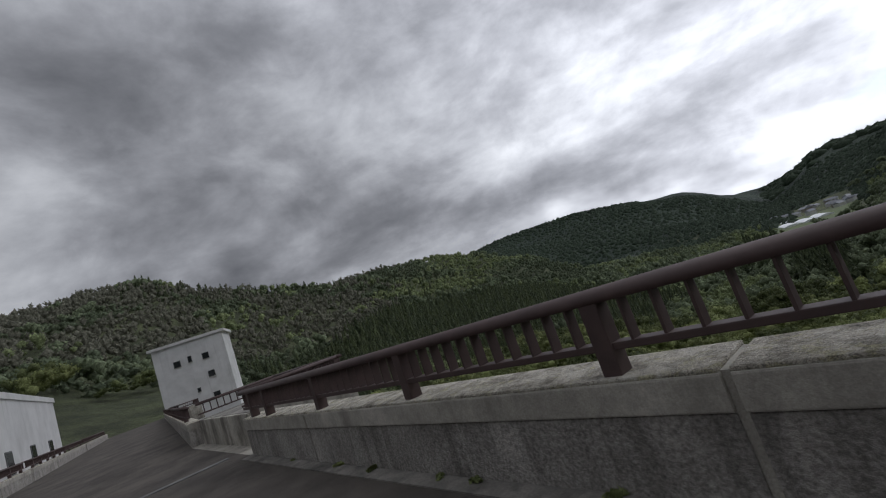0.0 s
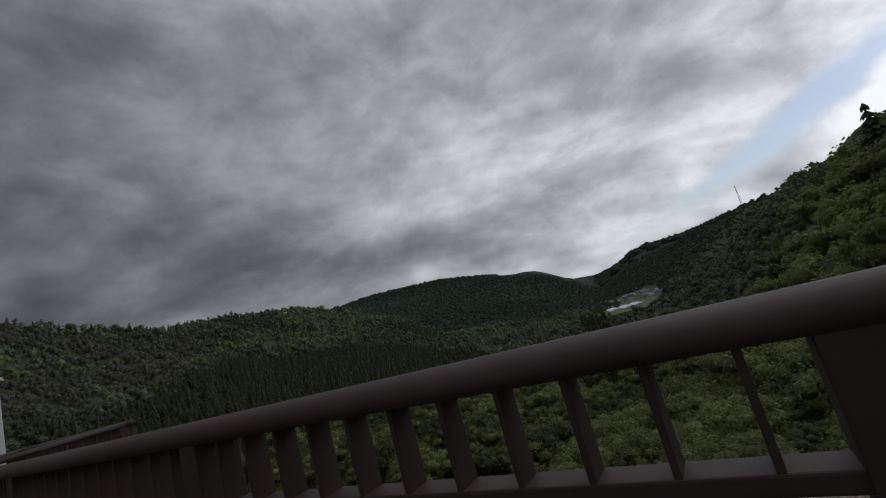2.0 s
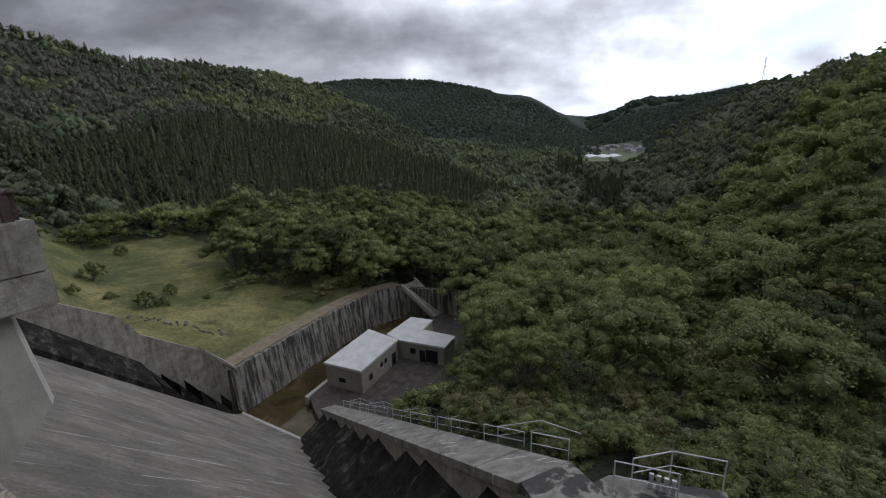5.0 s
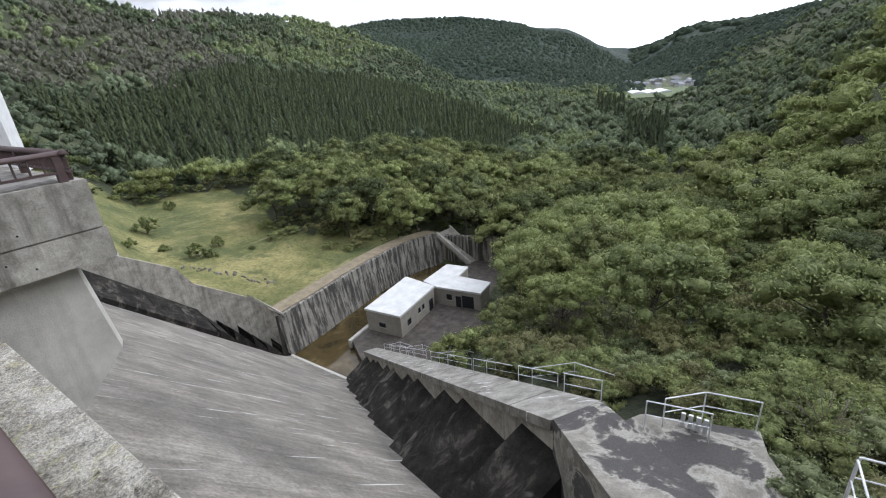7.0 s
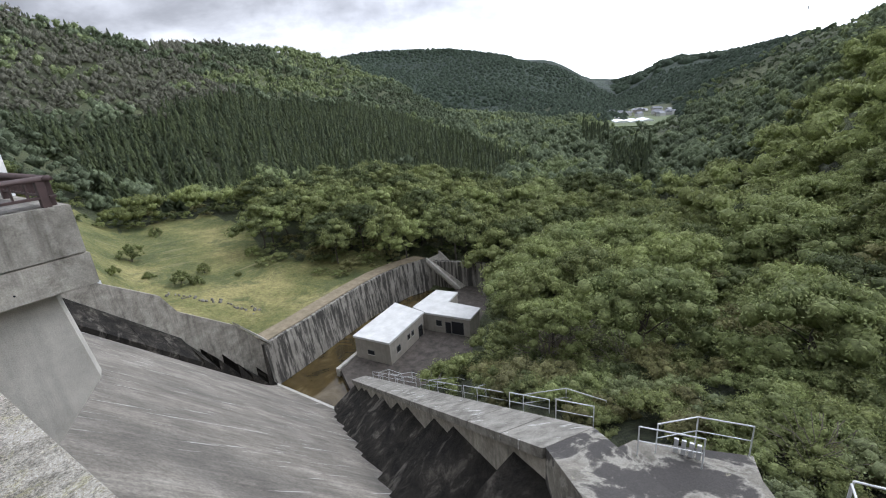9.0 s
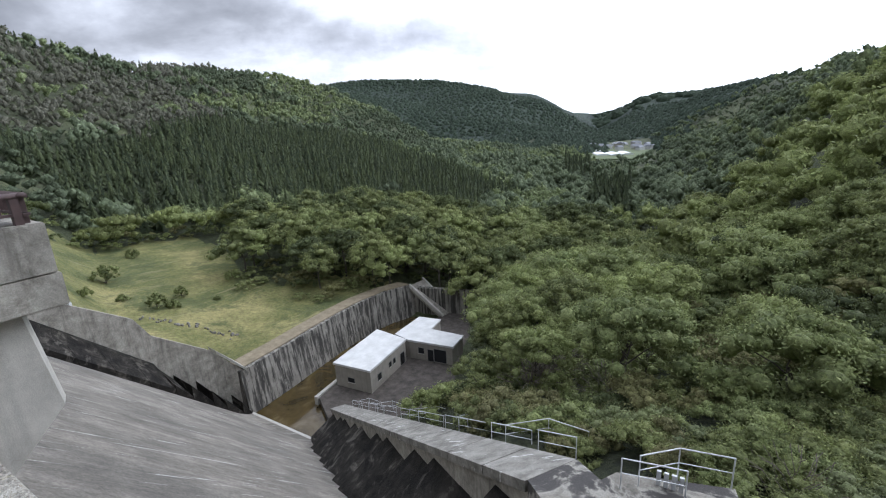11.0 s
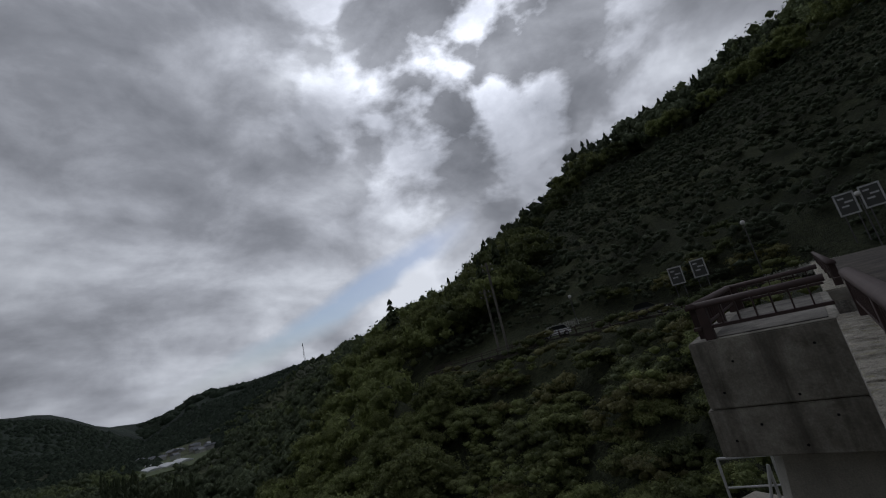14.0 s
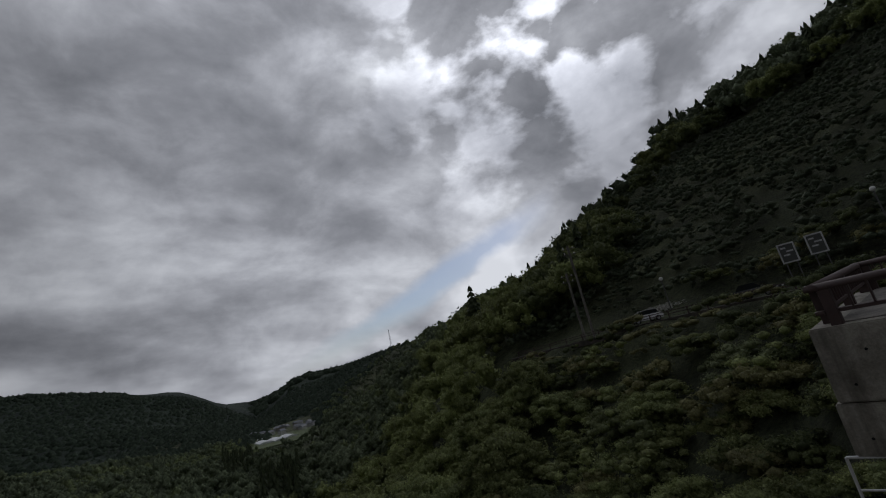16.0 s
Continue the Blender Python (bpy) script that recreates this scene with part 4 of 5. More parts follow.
def lobes(rng, centres, radii, flat=0.75, seg=5, rings=3, fill=0.66):
    """The uneven inner masses of a crown's clumps."""
    V, F, n = [], [], 0
    th = np.repeat(np.linspace(0.05, math.pi * 0.92, rings + 1), seg)
    ph = np.tile(np.arange(seg) * 2 * math.pi / seg, rings + 1)
    unit = np.column_stack([np.sin(th) * np.cos(ph), np.sin(th) * np.sin(ph), np.cos(th) * flat])
    face = np.array([(i * seg + k, (i + 1) * seg + k, (i + 1) * seg + (k + 1) % seg, i * seg + (k + 1) % seg) for i in range(rings) for k in range(seg)])
    for c, r in zip(centres, radii):
        V.append(np.asarray(c) + unit * (r * fill * (0.74 + 0.42 * rng.random((len(unit), 1)))))
        F.append(face + n)
        n += len(unit)
    return np.concatenate(V), np.concatenate(F)


def joined(parts):
    V, F, n = [], [], 0
    for v, f in parts:
        V.append(v)
        F.append(f + n)
        n += len(v)
    return np.concatenate(V), np.concatenate(F)


def quad_mesh(name, V, F, mat, smooth=False):
    me = bpy.data.meshes.new(name)
    V, F = np.asarray(V, np.float32), np.asarray(F, np.int32)
    me.vertices.add(len(V))
    me.vertices.foreach_set("co", V.ravel())
    me.loops.add(F.size)
    me.loops.foreach_set("vertex_index", F.ravel())
    me.polygons.add(len(F))
    me.polygons.foreach_set("loop_start", np.arange(0, F.size, 4, dtype=np.int32))
    if smooth:
        me.polygons.foreach_set("use_smooth", np.ones(len(F), bool))
    me.materials.append(mat)
    me.update(calc_edges=True)
    return me


def crown_layout(rng, R, H, n):
    """Clump centres over a lopsided dome."""
    d = rng.normal(size=(n, 3))
    d /= np.linalg.norm(d, axis=1)[:, None]
    d[:, 2] = np.abs(d[:, 2]) * 1.15 - 0.35
    q = (0.55 + 0.45 * rng.random(n)) ** 0.6
    lop = 1 + 0.22 * np.sin(np.arctan2(d[:, 1], d[:, 0]) * 2 + rng.random() * 6) + 0.12 * np.sin(np.arctan2(d[:, 1], d[:, 0]) * 5)
    return np.column_stack([d[:, 0] * R * q * lop, d[:, 1] * R * q * lop, d[:, 2] * H * q]) + (0, 0, 0)


def trunk_mesh(rng, height, r0, limbs, reach):
    bm = bmesh.new()
    def limb(a, b, ra, rb):
        a, b = Vector(a), Vector(b)
        q = (b - a).to_track_quat("Z", "Y")
        mid = a.lerp(b, 0.5) + Vector(rng.normal(scale=0.06 * (b - a).length, size=3))
        rings = []
        for p, r in ((a, ra), (mid, (ra + rb) / 2), (b, rb)):
            rings.append([bm.verts.new(p + q @ Vector((r * math_cos(k * math.pi / 3), r * math_sin(k * math.pi / 3), 0))) for k in range(6)])
        for u, v in zip(rings, rings[1:]):
            for k in range(6):
                bm.faces.new((u[k], u[(k + 1) % 6], v[(k + 1) % 6], v[k]))
    limb((0, 0, -1.5), (0.1, 0.1, height), r0, r0 * 0.5)
    for k in range(limbs):
        a = 2 * math.pi * k / limbs + rng.random()
        z = height * (0.55 + 0.4 * rng.random())
        limb((0.05, 0.05, z), (reach * math_cos(a), reach * math_sin(a), z + reach * (0.5 + 0.5 * rng.random())), r0 * 0.4, r0 * 0.12)
    me = bpy.data.meshes.new("trunk")
    bm.to_mesh(me)
    bm.free()
    me.materials.append(M["bark"])
    return me


TREE_KINDS = []
for seed, R, H, hgt, mat, n, leaf, many in ((1, 3.6, 3.3, 4.6, "leaf_mid", 58, 0.11, 70), (2, 4.4, 3.6, 5.2, "leaf_light", 66, 0.12, 70), (3, 3.2, 3.6, 4.4, "leaf_pale", 50, 0.105, 70),
                                            (4, 3.9, 3.2, 4.8, "leaf_dark", 58, 0.115, 70), (5, 2.8, 3.0, 4.0, "leaf_mid", 44, 0.10, 70), (6, 3.4, 3.0, 4.2, "leaf_light", 50, 0.105, 70),
                                            (7, 3.8, 3.3, 4.6, "leaf_mid", 48, 0.17, 46), (8, 4.0, 3.4, 4.6, "leaf_light", 48, 0.17, 46), (9, 3.6, 3.4, 4.6, "leaf_dark", 48, 0.17, 46)):
    g = np.random.default_rng(seed)
    cs = crown_layout(g, R, H, n)
    rs = R * (0.15 + 0.16 * g.random(n))
    V, F = joined([leaf_cloud(g, cs, rs, many, leaf), lobes(g, cs, rs), lobes(g, crown_layout(g, R * 0.35, H * 0.35, 4), [R * 0.36] * 4)])
    TREE_KINDS.append((quad_mesh("crown", V + (0, 0, hgt + 0.6), F, M[mat]), trunk_mesh(g, hgt, 0.17, 6, R * 0.55), mat))

SHRUB_KINDS = []
for seed, R, mat, n, leaf, many in ((11, 1.5, "leaf_mid", 24, 0.068, 70), (12, 1.7, "leaf_light", 26, 0.068, 70), (13, 1.4, "leaf_dark", 22, 0.068, 70), (14, 1.6, "leaf_olive", 24, 0.06, 70),
                                    (15, 1.2, "leaf_mid", 26, 0.048, 76), (16, 1.3, "leaf_light", 26, 0.048, 76), (17, 1.2, "leaf_olive", 26, 0.045, 76), (18, 1.2, "leaf_pale", 26, 0.045, 76)):
    g = np.random.default_rng(seed)
    cs = crown_layout(g, R, R * 0.62, n)
    rs = R * (0.2 + 0.2 * g.random(n))
    V, F = joined([leaf_cloud(g, cs, rs, many, leaf), lobes(g, cs, rs, seg=5, rings=3), lobes(g, crown_layout(g, R * 0.35, R * 0.2, 3), [R * 0.36] * 3)])
    SHRUB_KINDS.append(quad_mesh("foliage", V + (0, 0, 0.62), F, M[mat]))

TREE_WORDS = {"leaf_mid": "full green broadleaf tree on the valley bank", "leaf_light": "bright yellow-green broadleaf tree on the valley bank",
              "leaf_pale": "grey-green broadleaf tree on the valley bank", "leaf_dark": "dark green broadleaf tree on the valley bank"}


def plant_tree(x, y, k, s, turn, z=None, squash=1.0):
    crown, trunk, mat = TREE_KINDS[k]
    z = float(ground_at([x], [y])[0]) if z is None else z
    ob = thing("tree", TREE_WORDS[mat], "tree", "bank trees", at=Matrix.LocRotScale((x, y, z), Euler((0, 0, turn)), (s, s, s * squash)))
    for name, me in (("crown", crown), ("trunk", trunk)):
        o = new(name, me)
        o.parent = ob


def plant_shrub(x, y, k, s, turn, label="dense leafy shrub on the steep bank"):
    z = float(ground_at([x], [y])[0])
    o = new("shrub", SHRUB_KINDS[k])
    o.matrix_world = Matrix.LocRotScale((x, y, z - 0.1), Euler((0, 0, turn)), (s, s, s * (1.7 if "mown" in label else 0.9)))
    tagged(o, label, "shrub", "bank shrubs")


def inside(x, y, poly):
    c, n = False, len(poly)
    for i in range(n):
        (ax, ay), (bx, by) = poly[i], poly[(i + 1) % n]
        if (ay > y) != (by > y) and x < (bx - ax) * (y - ay) / (by - ay) + ax:
            c = not c
    return c


KEEP_OUT = [[(-51, 60), (-49, 40), (-43.2, 36), (-37, 43), (-31.5, 55), (-31, 66), (-38, 74), (-47, 82), (-56, 82), (-62, 60), (-60, 34), (-44, 33)]]


def beside_wing(x, y):
    """Metres from the guide wall's inner edge towards the bank."""
    return (Vector((x, y, 0)) - Vector((WING_A.x, WING_A.y, 0))).dot(WSIDE)


def road_r(b):
    return float(np.interp(b, [16, 24, 34, 45, 55, 65, 80], [84, 73.5, 61, 55, 51, 49, 47]))


def open_spot(x, y, clear=0.0):
    r, b = math.hypot(x, y), math.degrees(math.atan2(x, y))
    if any(inside(x, y, p) for p in KEEP_OUT):
        return False
    if b < -6 and r < 62 and beside_wing(x, y) < 4.2 + clear and y < 44:
        return False
    if b >= -6 and r < (13.5 if b < 7 else 11.4) + clear:
        return False
    if b > 14 and -11.5 < r - road_r(b) < 5.5 + clear * 0.5:
        return False
    v = Vector((x, y, 0)) - BEND
    if -1 < v.dot(EAST) < 36 and -9 < v.dot(OUT_E) < 2.2 + clear:
        return False
    return True


def scatter(b0, b1, r0, r1, step, seed):
    """Jittered spots over a sector."""
    g = np.random.default_rng(seed)
    out, r = [], r0
    while r < r1:
        n = max(1, int(radians(b1 - b0) * r / step))
        for k in range(n):
            b = radians(b0 + (b1 - b0) * (k + g.random()) / n)
            q = r + (g.random() - 0.5) * step * 2.0
            out.append((q * math_sin(b), q * math_cos(b), g.random(), g.random(), g.random()))
        r += step
    return out


# trees of the east bank and the knoll by the yard
for x, y, a, b, c in scatter(-26.5, 52, 27, 66, 4.6, 21):
    r, be = math.hypot(x, y), math.degrees(math.atan2(x, y))
    if not open_spot(x, y, 1.8) or (be > 20 and r < 33 + (a * 12)) or (be > 17 and r > road_r(be) - 17):
        continue
    low = be > 22
    plant_tree(x, y, (1, 5, 2, 0, 1, 4)[int(a * 5.99)] if be < -3 and r < 56 else int(a * 5.99), (0.55 + 0.25 * b) if low or r < 36 else 0.78 + 0.34 * b, c * 6.28, z=float(ground_at([x], [y])[0]) - (2.4 if be > -2 else 0.6), squash=0.85 if low else 1.0)
# tall fresh-leaved trees on the knoll
for be, r, sc in ((-19.5, 58, 1.4), (-15.5, 56, 1.3), (-17.5, 51, 1.05)):
    plant_tree(r * math_sin(radians(be)), r * math_cos(radians(be)), 1, sc, be)
# grove behind the basin wall
for x, y, a, b, c in scatter(-57, -20, 92, 150, 7.0, 22) + scatter(-24, -11, 68, 150, 6.6, 29):
    r, be = math.hypot(x, y), math.degrees(math.atan2(x, y))
    if be < -50 and r < 112 or not open_spot(x, y, 1):
        continue
    plant_tree(x, y, (6, 7, 8, 6, 8, 6)[int(a * 5.99)], 1.25 + 0.5 * b, c * 6.28)
# low growth on the bank
for x, y, a, b, c in scatter(-36, 56, 11.5, 22, 1.55, 23):
    if open_spot(x, y, -0.5):
        plant_shrub(x, y, 4 + int(a * 3.99), 0.7 + 0.5 * b, c * 6.28)
for x, y, a, b, c in scatter(-36, 56, 22, 36, 2.3, 24):
    if open_spot(x, y, -0.4):
        plant_shrub(x, y, int(a * 3.99), 0.75 + 0.6 * b, c * 6.28)

# small round trees and bushes on the mown slope
for bx, r, sc in ((-70, 118, 0.95), (-66, 97, 0.72), (-63.5, 103, 0.55)):
    x, y = r * math_sin(radians(bx)), r * math_cos(radians(bx))
    plant_tree(x, y, 4, sc, r, z=float(ground_at([x], [y])[0]) - 2.3 * sc)
for bx, r, sc in ((-64.6, 97, 0.8), (-69, 104, 0.7), (-67.2, 140, 1.1), (-72, 101, 0.9), (-60, 99, 0.5)):
    plant_shrub(r * math_sin(radians(bx)), r * math_cos(radians(bx)), 0, sc, r, "round green bush on the mown slope")

# woods, too many to count --------------------------------------------------


def batch(name, label, template, spots, mat, smooth=False):
    """One mesh of many trees. spots: x, y, z, scale, height scale, turn."""
    V0, F0 = template
    S = np.array(spots)
    c, s = np.cos(S[:, 5]), np.sin(S[:, 5])
    X = V0[None, :, 0] * S[:, 3:4]
    Y = V0[None, :, 1] * S[:, 3:4]
    P = np.stack([X * c[:, None] - Y * s[:, None] + S[:, 0:1], X * s[:, None] + Y * c[:, None] + S[:, 1:2], V0[None, :, 2] * S[:, 4:5] + S[:, 2:3]], 2)
    F = (F0[None] + (np.arange(len(S)) * len(V0))[:, None, None]).reshape(-1, 4)
    tagged(new(name, quad_mesh(name, P.reshape(-1, 3), F, mat, smooth)), label, "woods", kind="stuff")


def conifer_template(seed, tiers=10, seg=8):
    """Tiers of drooping, ragged boughs on a straight stem, 10 m tall."""
    g = np.random.default_rng(seed)
    V, F = [], []
    for i in range(tiers):
        z0 = 1.2 + 8.6 * (i + 0.5 * g.random()) / tiers
        r = 2.15 * (1 - i / tiers) ** 0.9 + 0.14
        for k in range(seg):
            a = 2 * math.pi * (k + g.random() * 0.8) / seg
            q = r * (0.75 + 0.5 * g.random())
            w = 0.30 * r * (0.7 + 0.6 * g.random()) + 0.07
            ca, sa = math_cos(a), math_sin(a)
            n = len(V)
            V += [(0, 0, z0 + 1.0), (q * 0.6 * ca - w * sa, q * 0.6 * sa + w * ca, z0 + 0.25), (q * ca, q * sa, z0 - 0.4), (q * 0.6 * ca + w * sa, q * 0.6 * sa - w * ca, z0 + 0.25)]
            F.append((n, n + 1, n + 2, n + 3))
    n = len(V)
    V += [(0.14, 0, -1), (-0.07, 0.12, -1), (0, 0, 10.4), (0, 0, 10.4), (-0.07, -0.12, -1)]
    F += [(n, n + 1, n + 2, n + 3), (n + 1, n + 4, n + 2, n + 3), (n + 4, n, n + 2, n + 3)]
    return np.array(V, float), np.array(F)


def clump_template(seed, n=14, leaves=26, size=0.5, seg=5, rings=3):
    """A crown of several lobes under small sprays, about 6.5 m across."""
    g = np.random.default_rng(seed)
    cs = crown_layout(g, 3.3, 2.6, n)
    rs = 3.3 * (0.24 + 0.2 * g.random(n)) * (14 / n) ** 0.25
    V, F = joined([leaf_cloud(g, cs, rs, leaves, size), lobes(g, cs, rs, 0.85, seg, rings, 0.78 if seg > 4 and rings < 3 else 0.66)])
    return V + (0, 0, 3.6), F


def spots_of(points, keep, smin, smax, hmin, hmax):
    out = []
    P = np.array([(p[0], p[1]) for p in points])
    Z = ground_at(P[:, 0], P[:, 1])
    for (x, y, a, b, c), z in zip(points, Z):
        if keep(x, y, a):
            s = smin + (smax - smin) * b
            out.append((x, y, z - 0.3 - (min(1.5 * s, 2.2) if math.hypot(x, y) > 160 else 0), s, s * (hmin + (hmax - hmin) * a), c * 6.28))
    return out


def bright_patch(x, y):
    return noise.noise(Vector((x / 85, y / 85, 3.0))) + 0.5 * noise.noise(Vector((x / 30, y / 30, 9.0)))


def polar(x, y):
    return math.hypot(x, y), math.degrees(math.atan2(x, y))


# cedar plantation on the west slope
def in_plantation(x, y):
    r, b = polar(x, y)
    edge = 164 + 8 * math_sin(b * 0.9)
    top = float(np.interp(b, [-76, -70, -64, -54, -45, -37, -30, -24], [225, 238, 275, 350, 405, 395, 320, 255])) + 22 * bright_patch(x * 2, y * 2)
    return -73 + 3 * math_sin(r / 21) < b < -24 + 3 * math_sin(r / 17) and edge < r < top and bright_patch(x, y) < 0.5


def in_larch(x, y):
    r, b = polar(x, y)
    return b < -57 + 3 * math_sin(r / 23) and r > 225 and bright_patch(x * 1.4, y * 1.4) < 0.22


def in_clearing(x, y):
    """Young growth, bright green, high on the west slope."""
    r, b = polar(x, y)
    return -59 < b < -44 and abs(r - (400 + (b + 57) * 5.5)) < 34 + 22 * bright_patch(x, y)


west = scatter(-77, -20, 155, 430, 4.0, 31)
batch("cedar_plantation", "dense dark cedar plantation on the valley slope", conifer_template(1, 11, 6), spots_of(west, lambda x, y, a: in_plantation(x, y) and a < 0.5, 0.85, 1.35, 0.75, 1.1), M["conifer"])
batch("cedar_plantation", "dense dark cedar plantation on the valley slope", conifer_template(2, 11, 6), spots_of(west, lambda x, y, a: in_plantation(x, y) and a >= 0.5, 0.85, 1.3, 0.7, 1.0), M["conifer"])


# mixed woods over the rest of the hills
def hill_spot(x, y):
    r, b = polar(x, y)
    if in_plantation(x, y) or not open_spot(x, y):
        return False
    if -77 < b < -57 and r < 152 or -57 <= b < -41 and r < 108:
        return False
    if -14.3 < b < -4.5 and 505 < r < 830 or -12.8 < b < -6.2 and 455 < r <= 505:
        return False
    if b > 36 and r < 150 or b < -63 and r > 500:
        return False
    if b > 14 and r < road_r(b) + 6:
        return False
    return r > 66 or b > 40


hills = scatter(-100, -12, 150, 640, 8.6, 32) + scatter(-12, 40, 66, 330, 6.6, 33) + scatter(-12, 12, 330, 700, 11, 34) + scatter(40, 95, 62, 300, 6.4, 35) + scatter(-6, 24, 330, 880, 14, 37) + scatter(-58, -14, 150, 300, 7, 36)
def tone(x, y, a):
    """Which kind of wood stands here: dark, green, bright or larch."""
    if in_clearing(x, y):
        return 2
    if in_larch(x, y):
        return 3
    v = bright_patch(x, y) + (a - 0.5) * 0.4
    return 0 if v < -0.1 else 1 if v < 0.2 else 2


WOODS = (("dark mixed woods on the hills", "dark"), ("green broadleaf woods on the hills", "mid"), ("bright young broadleaf woods on the hills", "light"), ("brownish larch and pine woods on the hills", "brown"))
# woods past 160 m take the greens with haze in the colour
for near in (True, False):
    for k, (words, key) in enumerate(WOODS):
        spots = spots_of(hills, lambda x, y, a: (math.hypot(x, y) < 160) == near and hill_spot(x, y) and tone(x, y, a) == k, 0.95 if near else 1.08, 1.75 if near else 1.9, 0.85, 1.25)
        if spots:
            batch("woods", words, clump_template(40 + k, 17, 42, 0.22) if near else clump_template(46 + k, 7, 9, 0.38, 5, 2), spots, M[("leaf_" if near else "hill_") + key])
# cedars scattered along the ridges and above the road
ridge = scatter(-85, -44, 360, 520, 13, 41) + scatter(23, 36, 92, 250, 7.5, 42) + scatter(40, 90, 160, 250, 9, 45)
batch("cedars", "dark cedars standing along the ridges", conifer_template(3), spots_of(ridge, lambda x, y, a: a < 0.55 and open_spot(x, y), 1.0, 1.55, 0.9, 1.25), M["conifer"])
stand = scatter(-15.8, -12.7, 330, 390, 5, 43) + scatter(-12.2, -8.2, 190, 240, 4.5, 44)
batch("cedars", "tall dark cedars standing at the valley mouth", conifer_template(4), spots_of(stand, lambda x, y, a: a < 0.85, 1.2, 1.7, 1.0, 1.35), M["conifer"])
# low scrub on the slope over the road
scrub = scatter(20, 96, 56, 150, 2.8, 51)
for k, mat in enumerate(("hill_dark", "hill_dark")):
    batch("scrub", "low dark scrub covering the slope over the road", clump_template(60 + k, 6, 9, 0.24, 4, 2), spots_of(scrub, lambda x, y, a: (a < 0.6) == (k == 0) and polar(x, y)[0] > road_r(polar(x, y)[1]) + 7, 0.35, 0.75, 0.5, 0.9), M[mat])
lower = scatter(19, 64, 30, 78, 2.6, 58)
for k, (mat, words) in enumerate((("leaf_olive", "brownish dry scrub on the bank below the road"), ("leaf_dark", "low dark scrub on the bank below the road"))):
    batch("scrub", words, clump_template(64 + k, 7, 26, 0.2), spots_of(lower, lambda x, y, a: (a < 0.45) == (k == 0) and -17 < polar(x, y)[0] - road_r(polar(x, y)[1]) < -4.2 and (Vector((x, y, 0)) - BEND).dot(OUT_E) > 3.5, 0.32, 0.6, 0.5, 0.85), M[mat])
# crowns along the far ridges
def dome_template(seed):
    g = np.random.default_rng(seed)
    return lobes(g, [(0, 0, 0)], [1.0], 1.0, 5, 3, 1.0)


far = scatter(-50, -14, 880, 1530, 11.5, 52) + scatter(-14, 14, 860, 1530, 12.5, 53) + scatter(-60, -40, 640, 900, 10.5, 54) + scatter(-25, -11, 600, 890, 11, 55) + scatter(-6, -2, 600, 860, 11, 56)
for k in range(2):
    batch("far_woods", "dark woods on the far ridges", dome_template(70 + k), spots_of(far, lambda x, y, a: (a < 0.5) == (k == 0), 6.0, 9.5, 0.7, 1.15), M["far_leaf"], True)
batch("far_woods", "woods on the farthest ridges with haze in their colour", dome_template(73), spots_of(scatter(-12.5, 4, 1600, 3300, 34, 57), lambda x, y, a: True, 17, 27, 0.5, 0.8), M["far_leaf"], True)
# undergrowth between the bank trees and along the grass
under = scatter(-27, 60, 36, 66, 3.0, 25) + scatter(-58, -43, 104, 117, 3.6, 26) + scatter(-52, -20, 93, 108, 3.6, 27) + scatter(-79, -56, 151, 176, 4.4, 28)
for k, mat in enumerate(("leaf_mid", "leaf_light", "leaf_dark", "leaf_olive")):
    batch("undergrowth", "dense leafy undergrowth on the steep bank", clump_template(80 + k, 11, 30, 0.21), spots_of(under, lambda x, y, a: int(a * 3.99) == k and open_spot(x, y, 0.3), 0.42, 0.72, 0.6, 0.9), M[mat])

# smaller things -----------------------------------------------------------


def at_polar(b, r, z):
    return Vector((r * math_sin(radians(b)), r * math_cos(radians(b)), z))


def white_railing(points, label="white pipe handrail with two rails beside the stairs", h=1.05, mid=True, every=1.6, mat="white_pipe"):
    """Two pipe rails on posts along a line."""
    ob = thing("handrail", label, "handrail", "stair handrails")
    P = [Vector(p) for p in points]
    part("top_rail", pipe(bmesh.new(), [p + Vector((0, 0, h)) for p in P], 0.022), M[mat], ob)
    if mid:
        part("middle_rail", pipe(bmesh.new(), [p + Vector((0, 0, h * 0.52)) for p in P], 0.016), M[mat], ob)
    for a, b in zip(P, P[1:]):
        n = max(1, round((b - a).length / every))
        for k in range(n + (b == P[-1])):
            q = a.lerp(b, k / n)
            part("post", pipe(bmesh.new(), [q - Vector((0, 0, 0.1)), q + Vector((0, 0, h))], 0.021), M[mat], ob)
    return ob


TERRACES = (0.048, 0.124, 0.20, 0.24, 0.34, 0.43, 0.55, 0.68, 0.78, 0.88)


